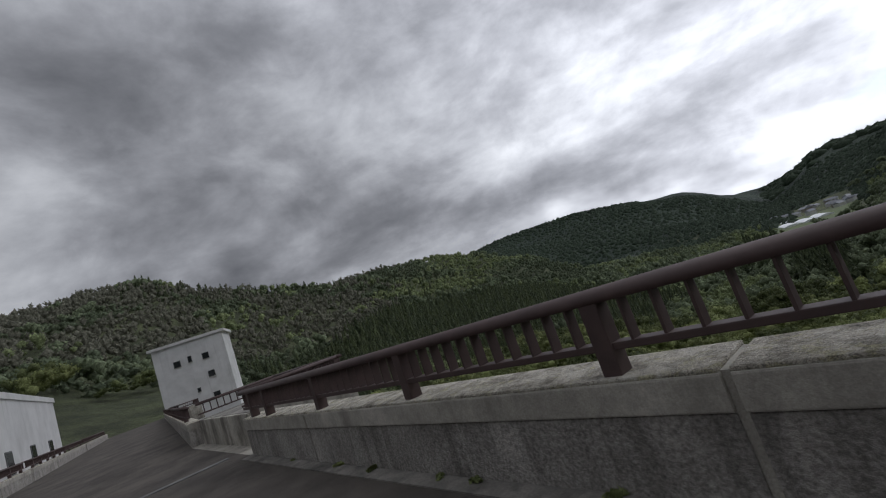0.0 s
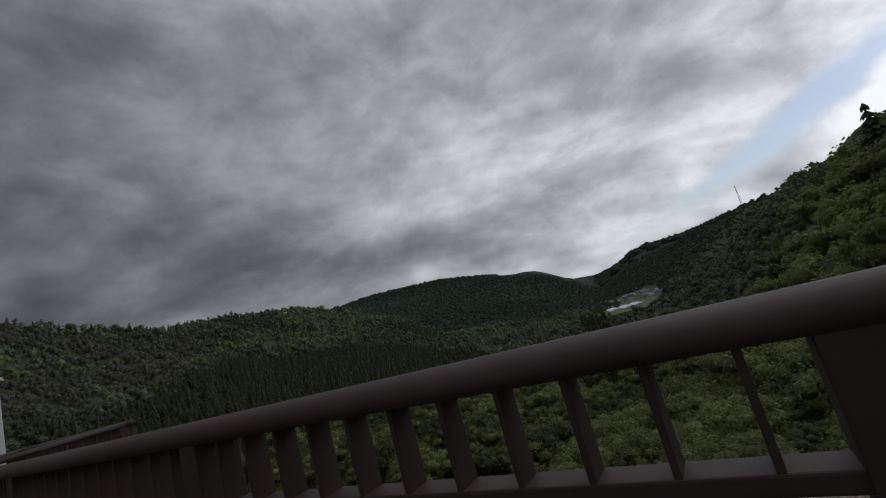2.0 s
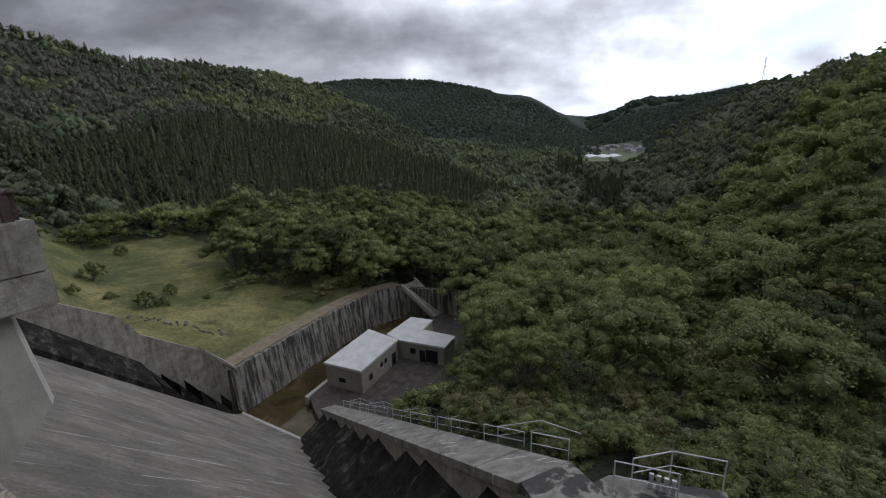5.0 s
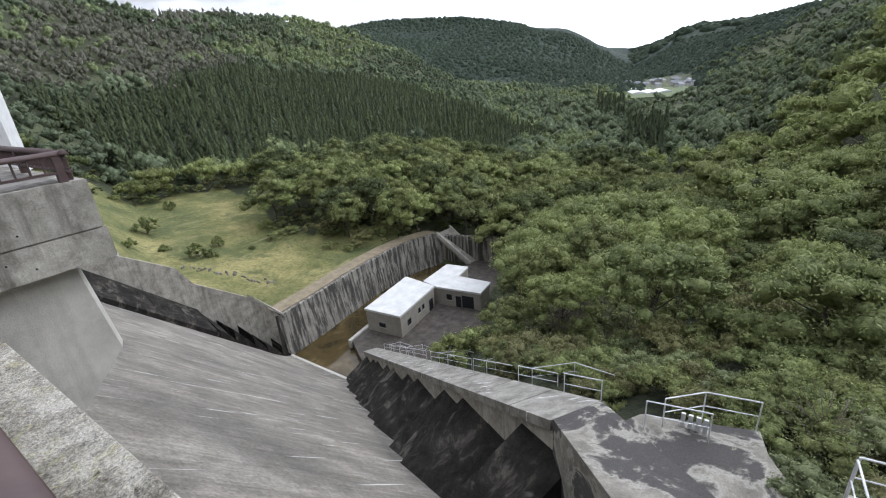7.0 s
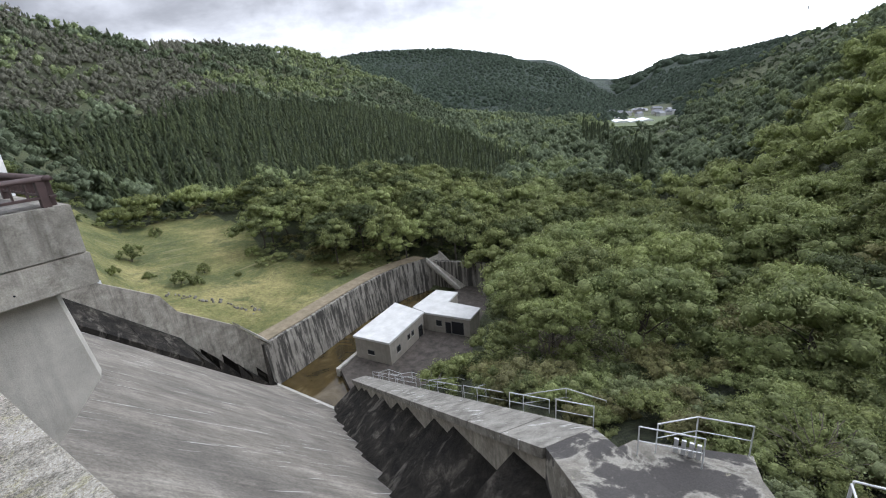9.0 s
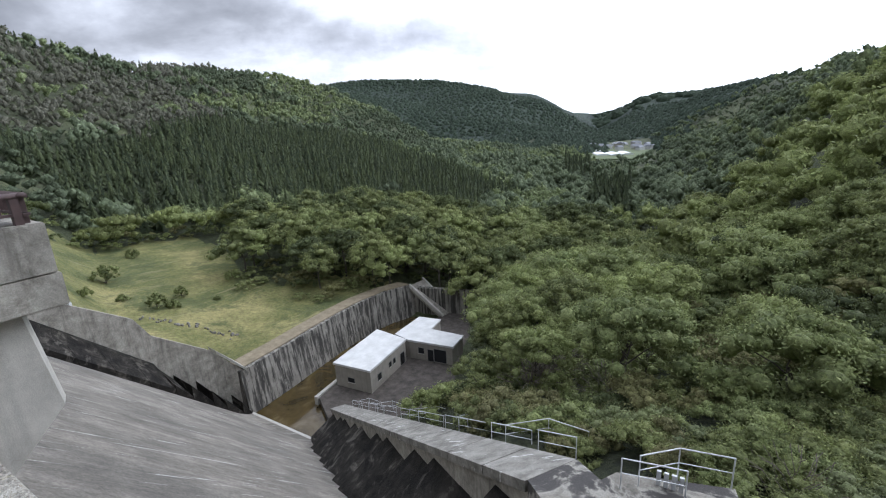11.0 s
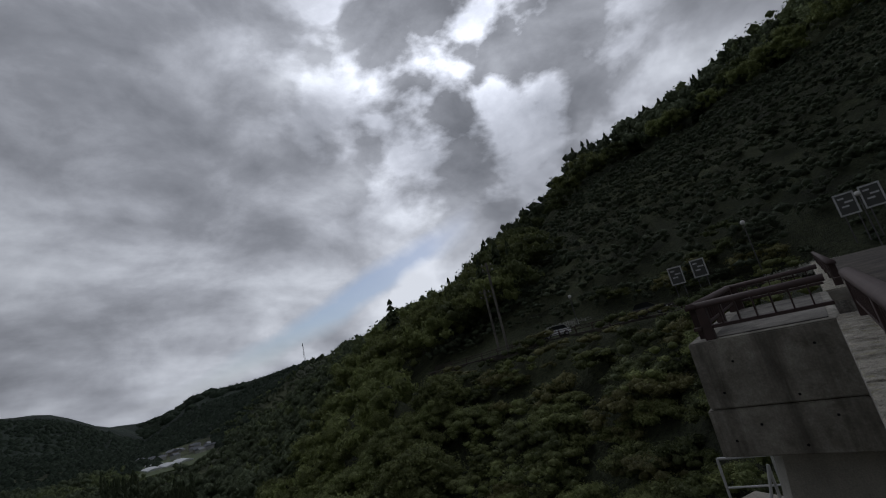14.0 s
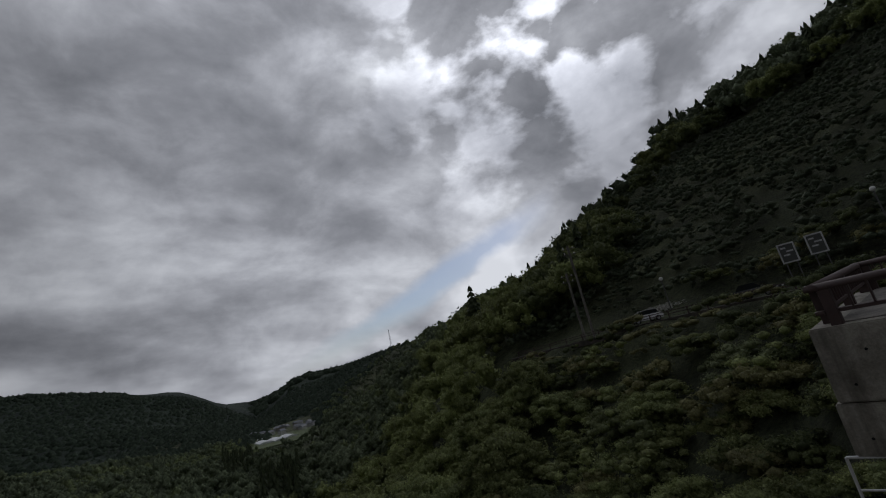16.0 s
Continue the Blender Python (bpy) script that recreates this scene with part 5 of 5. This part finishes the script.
def build_terraces():
    """Level concrete terraces that step down beside the guide wall, each with a rail along its open edge."""
    st = thing("terraces", "stepped concrete terraces beside the guide wall", "terrace", kind="structure")
    along = Vector((math_sin(radians(80)), math_cos(radians(80)), 0))
    for k, u in enumerate(TERRACES):
        prev = TERRACES[k - 1] if k else 0.0
        z = (WING_A + WDIR * u).z - 0.2
        p0, p1 = wing_pt(prev + 0.004, 1.95), wing_pt(u + 0.004, 1.95)
        w = 1.5 + 0.5 * (k % 3)
        q = [(p0.x, p0.y), (p1.x, p1.y), (p1.x + along.x * w, p1.y + along.y * w), (p0.x + along.x * w, p0.y + along.y * w)]
        part("terrace", prism(bmesh.new(), q, z - 4, z), M["stained"], st)
        p = wing_pt(u, 2.12)
        e = p + along * (w * 0.95)
        white_railing([(p.x, p.y, z), (e.x, e.y, z)], "white pipe guard rail on a concrete terrace", every=2.0)
        if k % 2:
            f = e + Vector((0.5, 0.9, 0))
            h = f + along * 1.8
            white_railing([(p.x + 0.5, p.y + 0.5, z - 0.3), (f.x, f.y, z + 0.2), (h.x, h.y, z - 0.1)], "white pipe handrail bending along the terrace", every=2.2)


build_terraces()

# landings at the head of the stairs
tagged(part("landing", prism(bmesh.new(), [(-2.6, 10.8), (0.0, 8.0), (1.5, 8.0), (2.1, 9.6), (1.95, 10.6), (2.2, 11.4), (1.7, 12.3), (1.5, 13.2), (-1.6, 12.3)], -12, -8.75), M["stained"]), "stained concrete landing at the head of the stairs", "landing", kind="structure")
tagged(part("landing", prism(bmesh.new(), [(2.3, 7.4), (4.6, 7.6), (4.8, 9.6), (2.6, 9.4)], -11, -6.6), M["concrete"]), "concrete landing below the pier", "landing", kind="structure")
white_railing([(-1.4, 11.7, -8.75), (0.26, 12.0, -8.75)], every=2.2)
white_railing([(-0.95, 12.05, -8.75), (0.02, 12.9, -8.75), (1.4, 13.15, -8.75)], every=2.6)
white_railing([(2.55, 9.2, -6.6), (2.6, 7.6, -6.6)])
white_railing([(2.6, 9.3, -6.6), (4.7, 9.5, -6.6)])
for k in range(4):
    part_box = part("marker_block", box((-0.06, -0.04, 0), (0.06, 0.04, 0.5), Matrix.Translation((-0.45 + 0.2 * k, 12.35, -8.75)), 0.01), M["white_pipe"])
    tagged(part_box, "short white marker post on the landing", "marker post", "landing markers")

# stairs beneath the east pier
white_railing([at_polar(49.8, 9.0, -1.95), at_polar(54.5, 9.0, -1.95)], h=0.9)
tagged(part("platform", box((-0.15, -0.5, -0.25), (1.0, 0.5, 0), Matrix.Translation(at_polar(50.5, 9.1, -1.95)), 0.01), M["concrete"]), "small concrete platform under the pier head", "platform", kind="structure")
white_railing([at_polar(54, 8.7, -2.0), at_polar(50.5, 8.4, -4.2)], h=0.9, every=1.2)

# east road ----------------------------------------------------------------


def road_z(b):
    return float(np.interp(b, [16, 24, 34, 45, 55, 65, 80], [-0.2, 0.28, 0.98, 1.08, 0.98, 0.68, 0.4]))


V, F = [], []
bs = [19 + 1.0 * k for k in range(62)]
for b in bs:
    for dr in (-3.2, 3.2):
        V.append(at_polar(b, road_r(b) + dr, road_z(b) + 0.05))
    for dr in (3.2, -3.2):
        V.append(at_polar(b, road_r(b) + dr, road_z(b) - 0.7))
for i in range(len(bs) - 1):
    for k in range(4):
        F.append((i * 4 + k, i * 4 + (k + 1) % 4, i * 4 + 4 + (k + 1) % 4, i * 4 + 4 + k))
tagged(mesh_object("road", V, F, M["asphalt"]), "grey asphalt road along the east hillside", "road", kind="structure")


def guard_rail():
    g = thing("guard_rail", "brown steel guard rail along the hillside road", "guard rail")
    pts = [at_polar(b, road_r(b) - 3.0, road_z(b) + 0.05) for b in np.arange(20, 62, 1.0)]
    for h in (0.45, 0.75):
        part("beam", pipe(bmesh.new(), [p + Vector((0, 0, h)) for p in pts], 0.05, 6), M["brown"], g)
    first = None
    for p in pts[::2]:
        if first is None:
            first = part("post", box((-0.06, -0.06, -0.2), (0.06, 0.06, 0.85), None, 0.01), M["brown"], g)
            o = first
        else:
            o = new("post", first.data)
            o.parent = g
        o.location = p


guard_rail()


def paint(name, col, rough=0.3, metal=0.0):
    m = Mat(name, rough, metal)
    m.color(m.mix(m.ramp(m.noise(3, 5, 0.6), [(0.4, 0.0), (0.8, 0.35)]), col, tuple(0.7 * c for c in col)))
    return m.m


M["white_paint"], M["black_paint"], M["tyre"] = paint("white_car_paint", (0.72, 0.73, 0.74), 0.25), paint("dark_car_paint", (0.03, 0.032, 0.036), 0.25), paint("tyre_rubber", (0.02, 0.02, 0.02), 0.9)
M["silver"] = paint("wheel_metal", (0.4, 0.4, 0.41), 0.35, 0.8)
M["globe"] = paint("white_lamp_globe", (0.85, 0.85, 0.83), 0.3)
M["board"] = paint("dim_board_face", (0.10, 0.105, 0.10), 0.6)


def car(b, col, label, turn=0.0):
    p = at_polar(b, road_r(b) + 0.3, road_z(b) + 0.06)
    q = at_polar(b + 2, road_r(b + 2), 0) - at_polar(b, road_r(b), 0)
    ob = thing("car", label, "car", "parked cars", at=Matrix.Translation(p) @ Euler((0, 0, math.atan2(q.y, q.x) + turn)).to_matrix().to_4x4())
    def loft(name, prof, w, mat, top=0.86):
        bm = bmesh.new()
        rows = []
        for side in (-1, 1):
            rows.append([bm.verts.new((x, side * w * (1 if z < 0.9 else top), z)) for x, z in prof])
        bm.faces.new(rows[0])
        bm.faces.new(rows[1][::-1])
        for k in range(len(prof)):
            j = (k + 1) % len(prof)
            bm.faces.new((rows[0][k], rows[1][k], rows[1][j], rows[0][j]))
        bmesh.ops.recalc_face_normals(bm, faces=bm.faces)
        bmesh.ops.bevel(bm, geom=list(bm.edges), offset=0.05, segments=2, affect="EDGES")
        return part(name, bm, mat, ob)
    loft("body", [(-2.05, 0.3), (-2.1, 0.75), (-1.9, 0.95), (0.9, 0.95), (1.95, 0.8), (2.1, 0.55), (2.05, 0.3)], 0.83, col)
    loft("cabin", [(-1.75, 0.93), (-1.35, 1.45), (0.15, 1.48), (0.95, 0.93)], 0.76, M["glass"], 0.82)
    loft("roof", [(-1.4, 1.44), (-1.2, 1.5), (0.05, 1.52), (0.2, 1.46)], 0.64, col, 0.95)
    for x in (-1.3, 1.3):
        for y in (-0.8, 0.8):
            w = part("wheel", pipe(bmesh.new(), [(x, y - 0.1, 0.32), (x, y + 0.1, 0.32)], 0.32, 16), M["tyre"], ob)
            part("rim", pipe(bmesh.new(), [(x, y - 0.11, 0.32), (x, y + 0.11, 0.32)], 0.19, 12), M["silver"], w)
    for y in (-0.6, 0.6):
        part("headlight", box((2.02, y - 0.15, 0.6), (2.1, y + 0.15, 0.74), None, 0.02), M["globe"], ob)


car(35.4, M["white_paint"], "white hatchback parked on the hillside road", math.pi + 0.95)
car(46.8, M["black_paint"], "dark car parked on the hillside road")


def street_lamp(b, r, z, h):
    ob = thing("street_lamp", "slim dark lamp post with a white globe", "street lamp", "road lamps")
    p = at_polar(b, r, z)
    part("pole", pipe(bmesh.new(), [p - Vector((0, 0, 0.4)), p + Vector((0, 0, h))], 0.06), M["grey"], ob)
    bm = bmesh.new()
    bmesh.ops.create_uvsphere(bm, u_segments=16, v_segments=10, radius=0.24, matrix=Matrix.Translation(p + Vector((0, 0, h + 0.2))))
    part("globe", bm, M["globe"], ob, "white glass globe", smooth=True)


for b, r, z, h in ((58.3, 56, 1.0, 7.0), (67.6, 53, 0.7, 6.3), (38.4, 64, 1.2, 4.6), (73, 52, 0.6, 6.0)):
    street_lamp(b, r, z, h)


def notice_board(b, r, z, w, h):
    """A framed notice board on two legs; its print is too far off to read."""
    ob = thing("notice_board", "framed notice board with a white border on two legs", "notice board", "roadside boards")
    m = Matrix.Translation(at_polar(b, r, z)) @ Euler((0, 0, -radians(b))).to_matrix().to_4x4()
    part("panel", box((-w / 2, -0.03, 0), (w / 2, 0.03, h), m), M["board"], ob)
    for lo, hi in (((-w / 2 - 0.08, -0.07, -0.08), (w / 2 + 0.08, 0.05, 0.06)), ((-w / 2 - 0.08, -0.07, h - 0.06), (w / 2 + 0.08, 0.05, h + 0.08)), ((-w / 2 - 0.08, -0.072, 0.062), (-w / 2 + 0.06, 0.048, h - 0.062)), ((w / 2 - 0.06, -0.072, 0.062), (w / 2 + 0.08, 0.048, h - 0.062))):
        part("frame_bar", box(lo, hi, m, 0.01), M["white_pipe"], ob)
    for x, z0, ww in ((-0.2, 0.75, 0.5), (0.15, 0.55, 0.7), (-0.1, 0.35, 0.6)):
        part("print_bar", box((x * w - ww * w / 3, -0.045, z0 * h), (x * w + ww * w / 3, -0.034, z0 * h + 0.16), m), M["white_pipe"], ob)
    for x in (-w / 2 + 0.2, w / 2 - 0.2):
        part("leg", box((x - 0.05, -0.02, -2.6), (x + 0.05, 0.08, 0), m), M["grey"], ob)


for b, r, z in ((50.5, 57, 3.8), (52.9, 57, 4.0), (66.6, 53, 5.7), (68.5, 53, 5.8)):
    notice_board(b, r, z, 1.3, 1.85)


def utility_pole(b, r, z, h):
    ob = thing("utility_pole", "dark utility pole with crossarms and white insulators", "utility pole", "utility poles")
    p = at_polar(b, r, z)
    part("pole", pipe(bmesh.new(), [p - Vector((0, 0, 1)), p + Vector((0, 0, h))], 0.17, 10), M["concrete_dark"], ob)
    for k, dz in enumerate((0.4, 1.2)):
        a = part("crossarm", box((-0.9, -0.05, h - dz - 0.05), (0.9, 0.05, h - dz + 0.05), Matrix.Translation(p) @ Euler((0, 0, -radians(b))).to_matrix().to_4x4()), M["concrete_dark"], ob)
        for x in (-0.75, 0, 0.75):
            part("insulator", pipe(bmesh.new(), [p + Vector((x, 0, h - dz + 0.05)), p + Vector((x, 0, h - dz + 0.28))], 0.06, 8), M["globe"], a)


utility_pole(28.3, 66, 0.6, 9.5)
utility_pole(29.4, 64, 0.6, 13.0)

# white flowering hedge by the road
M["blossom"] = paint("white_blossom", (0.55, 0.55, 0.5), 0.8)
g = np.random.default_rng(77)
hv, hf = leaf_cloud(g, np.array([(0.9 * k - 1.8, 0.3 * math_sin(k * 2.1), 0.6 + 0.2 * math_sin(k)) for k in range(5)]), np.full(5, 0.75), 160, 0.13)
hedge = quad_mesh("hedge", hv, hf, M["blossom"])
for b, r, s in ((36.5, 66, 1.0), (38.2, 65.5, 1.15), (39.8, 65, 1.0), (41.2, 64.5, 0.8), (60.6, 55, 1.0), (62.4, 54.5, 1.1), (64.2, 54, 1.0), (70.5, 53, 1.0)):
    o = new("flowering_hedge", hedge)
    p = at_polar(b, r, road_z(b) + 0.4)
    o.matrix_world = Matrix.LocRotScale(p, Euler((0, 0, -radians(b))), (s, s, s))
    tagged(o, "white flowering hedge bush beside the road", "hedge", "roadside hedge")

# lone pine on the skyline
V, F = conifer_template(9, 9, 9)
o = thing("pine_tree", "lone dark pine standing above the woods", "tree", at=Matrix.LocRotScale(at_polar(15.9, 112, 6.4), Euler((0, 0, 1)), (1.75, 1.75, 1.28)))
c = new("crown", quad_mesh("crown", V, F, M["conifer"]))
c.parent = o


def mast():
    ob = thing("radio_mast", "thin lattice radio mast on a far hilltop", "mast")
    p = at_polar(4.4, 900, 62)
    for k in range(3):
        a = 2 * math.pi * k / 3
        part("leg", pipe(bmesh.new(), [p + Vector((1.6 * math_cos(a), 1.6 * math_sin(a), -4)), p + Vector((0.3 * math_cos(a), 0.3 * math_sin(a), 32))], 0.28, 5), M["grey"], ob)


mast()

# village and fields down the valley ----------------------------------------
M["paddy"] = paint("young_paddy", (0.105, 0.135, 0.055), 0.9)
M["film"] = paint("greenhouse_film", (0.75, 0.77, 0.78), 0.4)
M["tile_roof"] = paint("grey_tile_roof", (0.16, 0.17, 0.19), 0.5)
tagged(part("field", prism(bmesh.new(), [tuple(at_polar(b, r, 0).xy) for b, r in ((-12.6, 505), (-6.4, 500), (-5, 830), (-13.6, 830))], -40, -36.4), M["paddy"]), "flat green valley fields", "field", kind="structure")
for k, (b, r, w, d) in enumerate(((-11.6, 575, 13, 40), (-10.1, 570, 13, 44), (-8.9, 580, 12, 40), (-11.4, 640, 14, 26))):
    ob = thing("greenhouse", "long white plastic greenhouse in the fields", "greenhouse", "valley greenhouses", at=Matrix.Translation(at_polar(b, r, -36.4)) @ Euler((0, 0, radians(20))).to_matrix().to_4x4())
    bm = bmesh.new()
    prof = [(-w / 2, 0), (-w / 2, 0.9), (-w / 4, 1.8), (0, 2.1), (w / 4, 1.8), (w / 2, 0.9), (w / 2, 0)]
    a = [bm.verts.new((x, -d / 2, z)) for x, z in prof]
    c = [bm.verts.new((x, d / 2, z)) for x, z in prof]
    bm.faces.new(a)
    bm.faces.new(c[::-1])
    for j in range(len(prof)):
        i2 = (j + 1) % len(prof)
        bm.faces.new((a[j], c[j], c[i2], a[i2]))
    bmesh.ops.recalc_face_normals(bm, faces=bm.faces)
    part("cover", bm, M["film"], ob)
g = np.random.default_rng(5)
for k in range(20):
    b, r = -12.6 + 7.5 * g.random(), 640 + 130 * g.random()
    w, d, h = 7 + 4 * g.random(), 6 + 2 * g.random(), 3 + 1.8 * g.random()
    ob = thing("village_house", "small house with a pitched roof in the valley", "house", "village houses", at=Matrix.Translation(at_polar(b, r, -36.4)) @ Euler((0, 0, 3 * g.random())).to_matrix().to_4x4())
    part("wall", box((-w / 2, -d / 2, -1), (w / 2, d / 2, h)), M["white_wall"] if k % 3 else M["beige"], ob)
    bm = bmesh.new()
    q = [bm.verts.new(p) for p in ((-w / 2 - 0.6, -d / 2 - 0.6, h), (w / 2 + 0.6, -d / 2 - 0.6, h), (w / 2 + 0.6, d / 2 + 0.6, h), (-w / 2 - 0.6, d / 2 + 0.6, h), (-w / 2 + 0.5, 0, h + 2.4), (w / 2 - 0.5, 0, h + 2.4))]
    for f in ((0, 1, 5, 4), (2, 3, 4, 5), (0, 4, 3), (1, 2, 5), (3, 2, 1, 0)):
        bm.faces.new([q[i] for i in f])
    part("roof", bm, M["tile_roof"], ob)

# by the basin ---------------------------------------------------------------
tagged(part("ramp", strip_solid(bmesh.new(), [(-54.6, 74.8, -31.3), (-46.9, 75.6, -37.4)], [(-54.0, 79.6, -31.3), (-46.2, 79.4, -37.4)], [1.2, 1.2]), M["concrete"]), "sloping concrete access ramp with low kerbs", "ramp", kind="structure")
for y0, y1 in ((74.6, 75.4), (79.7, 79.6)):
    tagged(part("kerb", strip_solid(bmesh.new(), [(-54.6, y0, -30.9), (-46.9, y1, -37.0)], [(-54.5, y0 + 0.4, -30.9), (-46.8, y1 + 0.4, -37.0)], [0.9, 0.9]), M["concrete_pale"]), "pale concrete kerb of the ramp", "kerb", kind="structure")
bm = bmesh.new()
prism(bm, [(-54.6, 75.5), (-30, 82), (-30, 83), (-55.2, 76.5)], -42, -32.0)
tagged(part("retaining_wall", bm, M["retaining"]), "dark stained retaining wall behind the yard", "wall", kind="structure")
bm = bmesh.new()
strip_solid(bm, [(-49.2, 40.6, -37.2), (-51.2, 60, -37.2)], [(-48.6, 40.6, -37.2), (-50.6, 60, -37.2)], [4, 4])
tagged(part("basin_kerb", bm, M["concrete_pale"]), "pale concrete kerb of the stilling basin", "kerb", kind="structure")
for k in range(8):
    o = part("marker_block", box((-60.9, 14.2 + 0.55 * k, 0), (-60.5, 14.5 + 0.55 * k, 0.45), Matrix.Translation((0, 0, -12.6 - 0.44 * k)), 0.02), M["white_pipe"])
    tagged(o, "small white block on the guide wall", "marker block", "guide wall markers")

# stones across the mown slope
g = np.random.default_rng(15)
me = bpy.data.meshes.new("stone")
bm = bmesh.new()
bmesh.ops.create_icosphere(bm, subdivisions=2, radius=0.5)
for v in bm.verts:
    v.co *= 0.8 + 0.35 * noise.noise(v.co * 2.3)
bm.to_mesh(me)
bm.free()
me.materials.append(M["concrete_dark"])
for k in range(46):
    f = k / 45
    b, r = -67.5 + 10.5 * f + g.normal() * 0.25, 92 - 14 * f + g.normal() * 0.6
    x, y = r * math_sin(radians(b)), r * math_cos(radians(b))
    s = 0.35 + 0.45 * g.random()
    o = new("stone", me)
    o.matrix_world = Matrix.LocRotScale((x, y, float(ground_at([x], [y])[0]) + 0.35), Euler(g.random(3) * 6), (s * 1.3, s, s * 0.7))
    tagged(o, "rough dark stone in a row across the grass", "stone", "row of stones")


# leafless shrub on the bank
def bare_shrub(x, y, s, seed):
    g = np.random.default_rng(seed)
    bm = bmesh.new()
    z = float(ground_at([x], [y])[0])
    for k in range(70):
        d = g.normal(size=3)
        d[2] = abs(d[2]) + 0.3
        d /= np.linalg.norm(d)
        p = Vector((x, y, z))
        pts = [p]
        for j in range(4):
            d = d + g.normal(scale=0.28, size=3)
            d /= np.linalg.norm(d)
            p = p + Vector(d) * s * 0.62
            pts.append(p)
        pipe(bm, pts, 0.016 * s, 4)
    tagged(part("bare_shrub", bm, M["twig"]), "leafless grey shrub with tangled twigs", "shrub")


for b, r, s, k in ((-18, 29, 1.5, 1), (-19.5, 27.5, 1.2, 2), (-16, 30.5, 1.2, 3), (12, 15.5, 0.7, 4), (-9, 26, 1.0, 5)):
    bare_shrub(r * math_sin(radians(b)), r * math_cos(radians(b)), s, k)


# weeds in the gutter
g = np.random.default_rng(91)
wv, wf = leaf_cloud(g, np.array([(0.0, 0, 0.03), (0.05, 0.02, 0.02), (-0.06, 0.01, 0.02)]), np.full(3, 0.06), 26, 0.035)
weed = quad_mesh("weed", wv, wf, M["leaf_light"])
for x in (-5.6, -4.1, -3.3, -2.2, -1.75, -0.6, 0.2):
    o = new("weed", weed)
    o.matrix_world = Matrix.LocRotScale((x, -0.13, 0.012), Euler((0, 0, x * 9)), (0.6, 0.45, 0.4 + 0.2 * math_sin(x * 7)))
    tagged(o, "small green weed in the gutter", "weed", "gutter weeds")
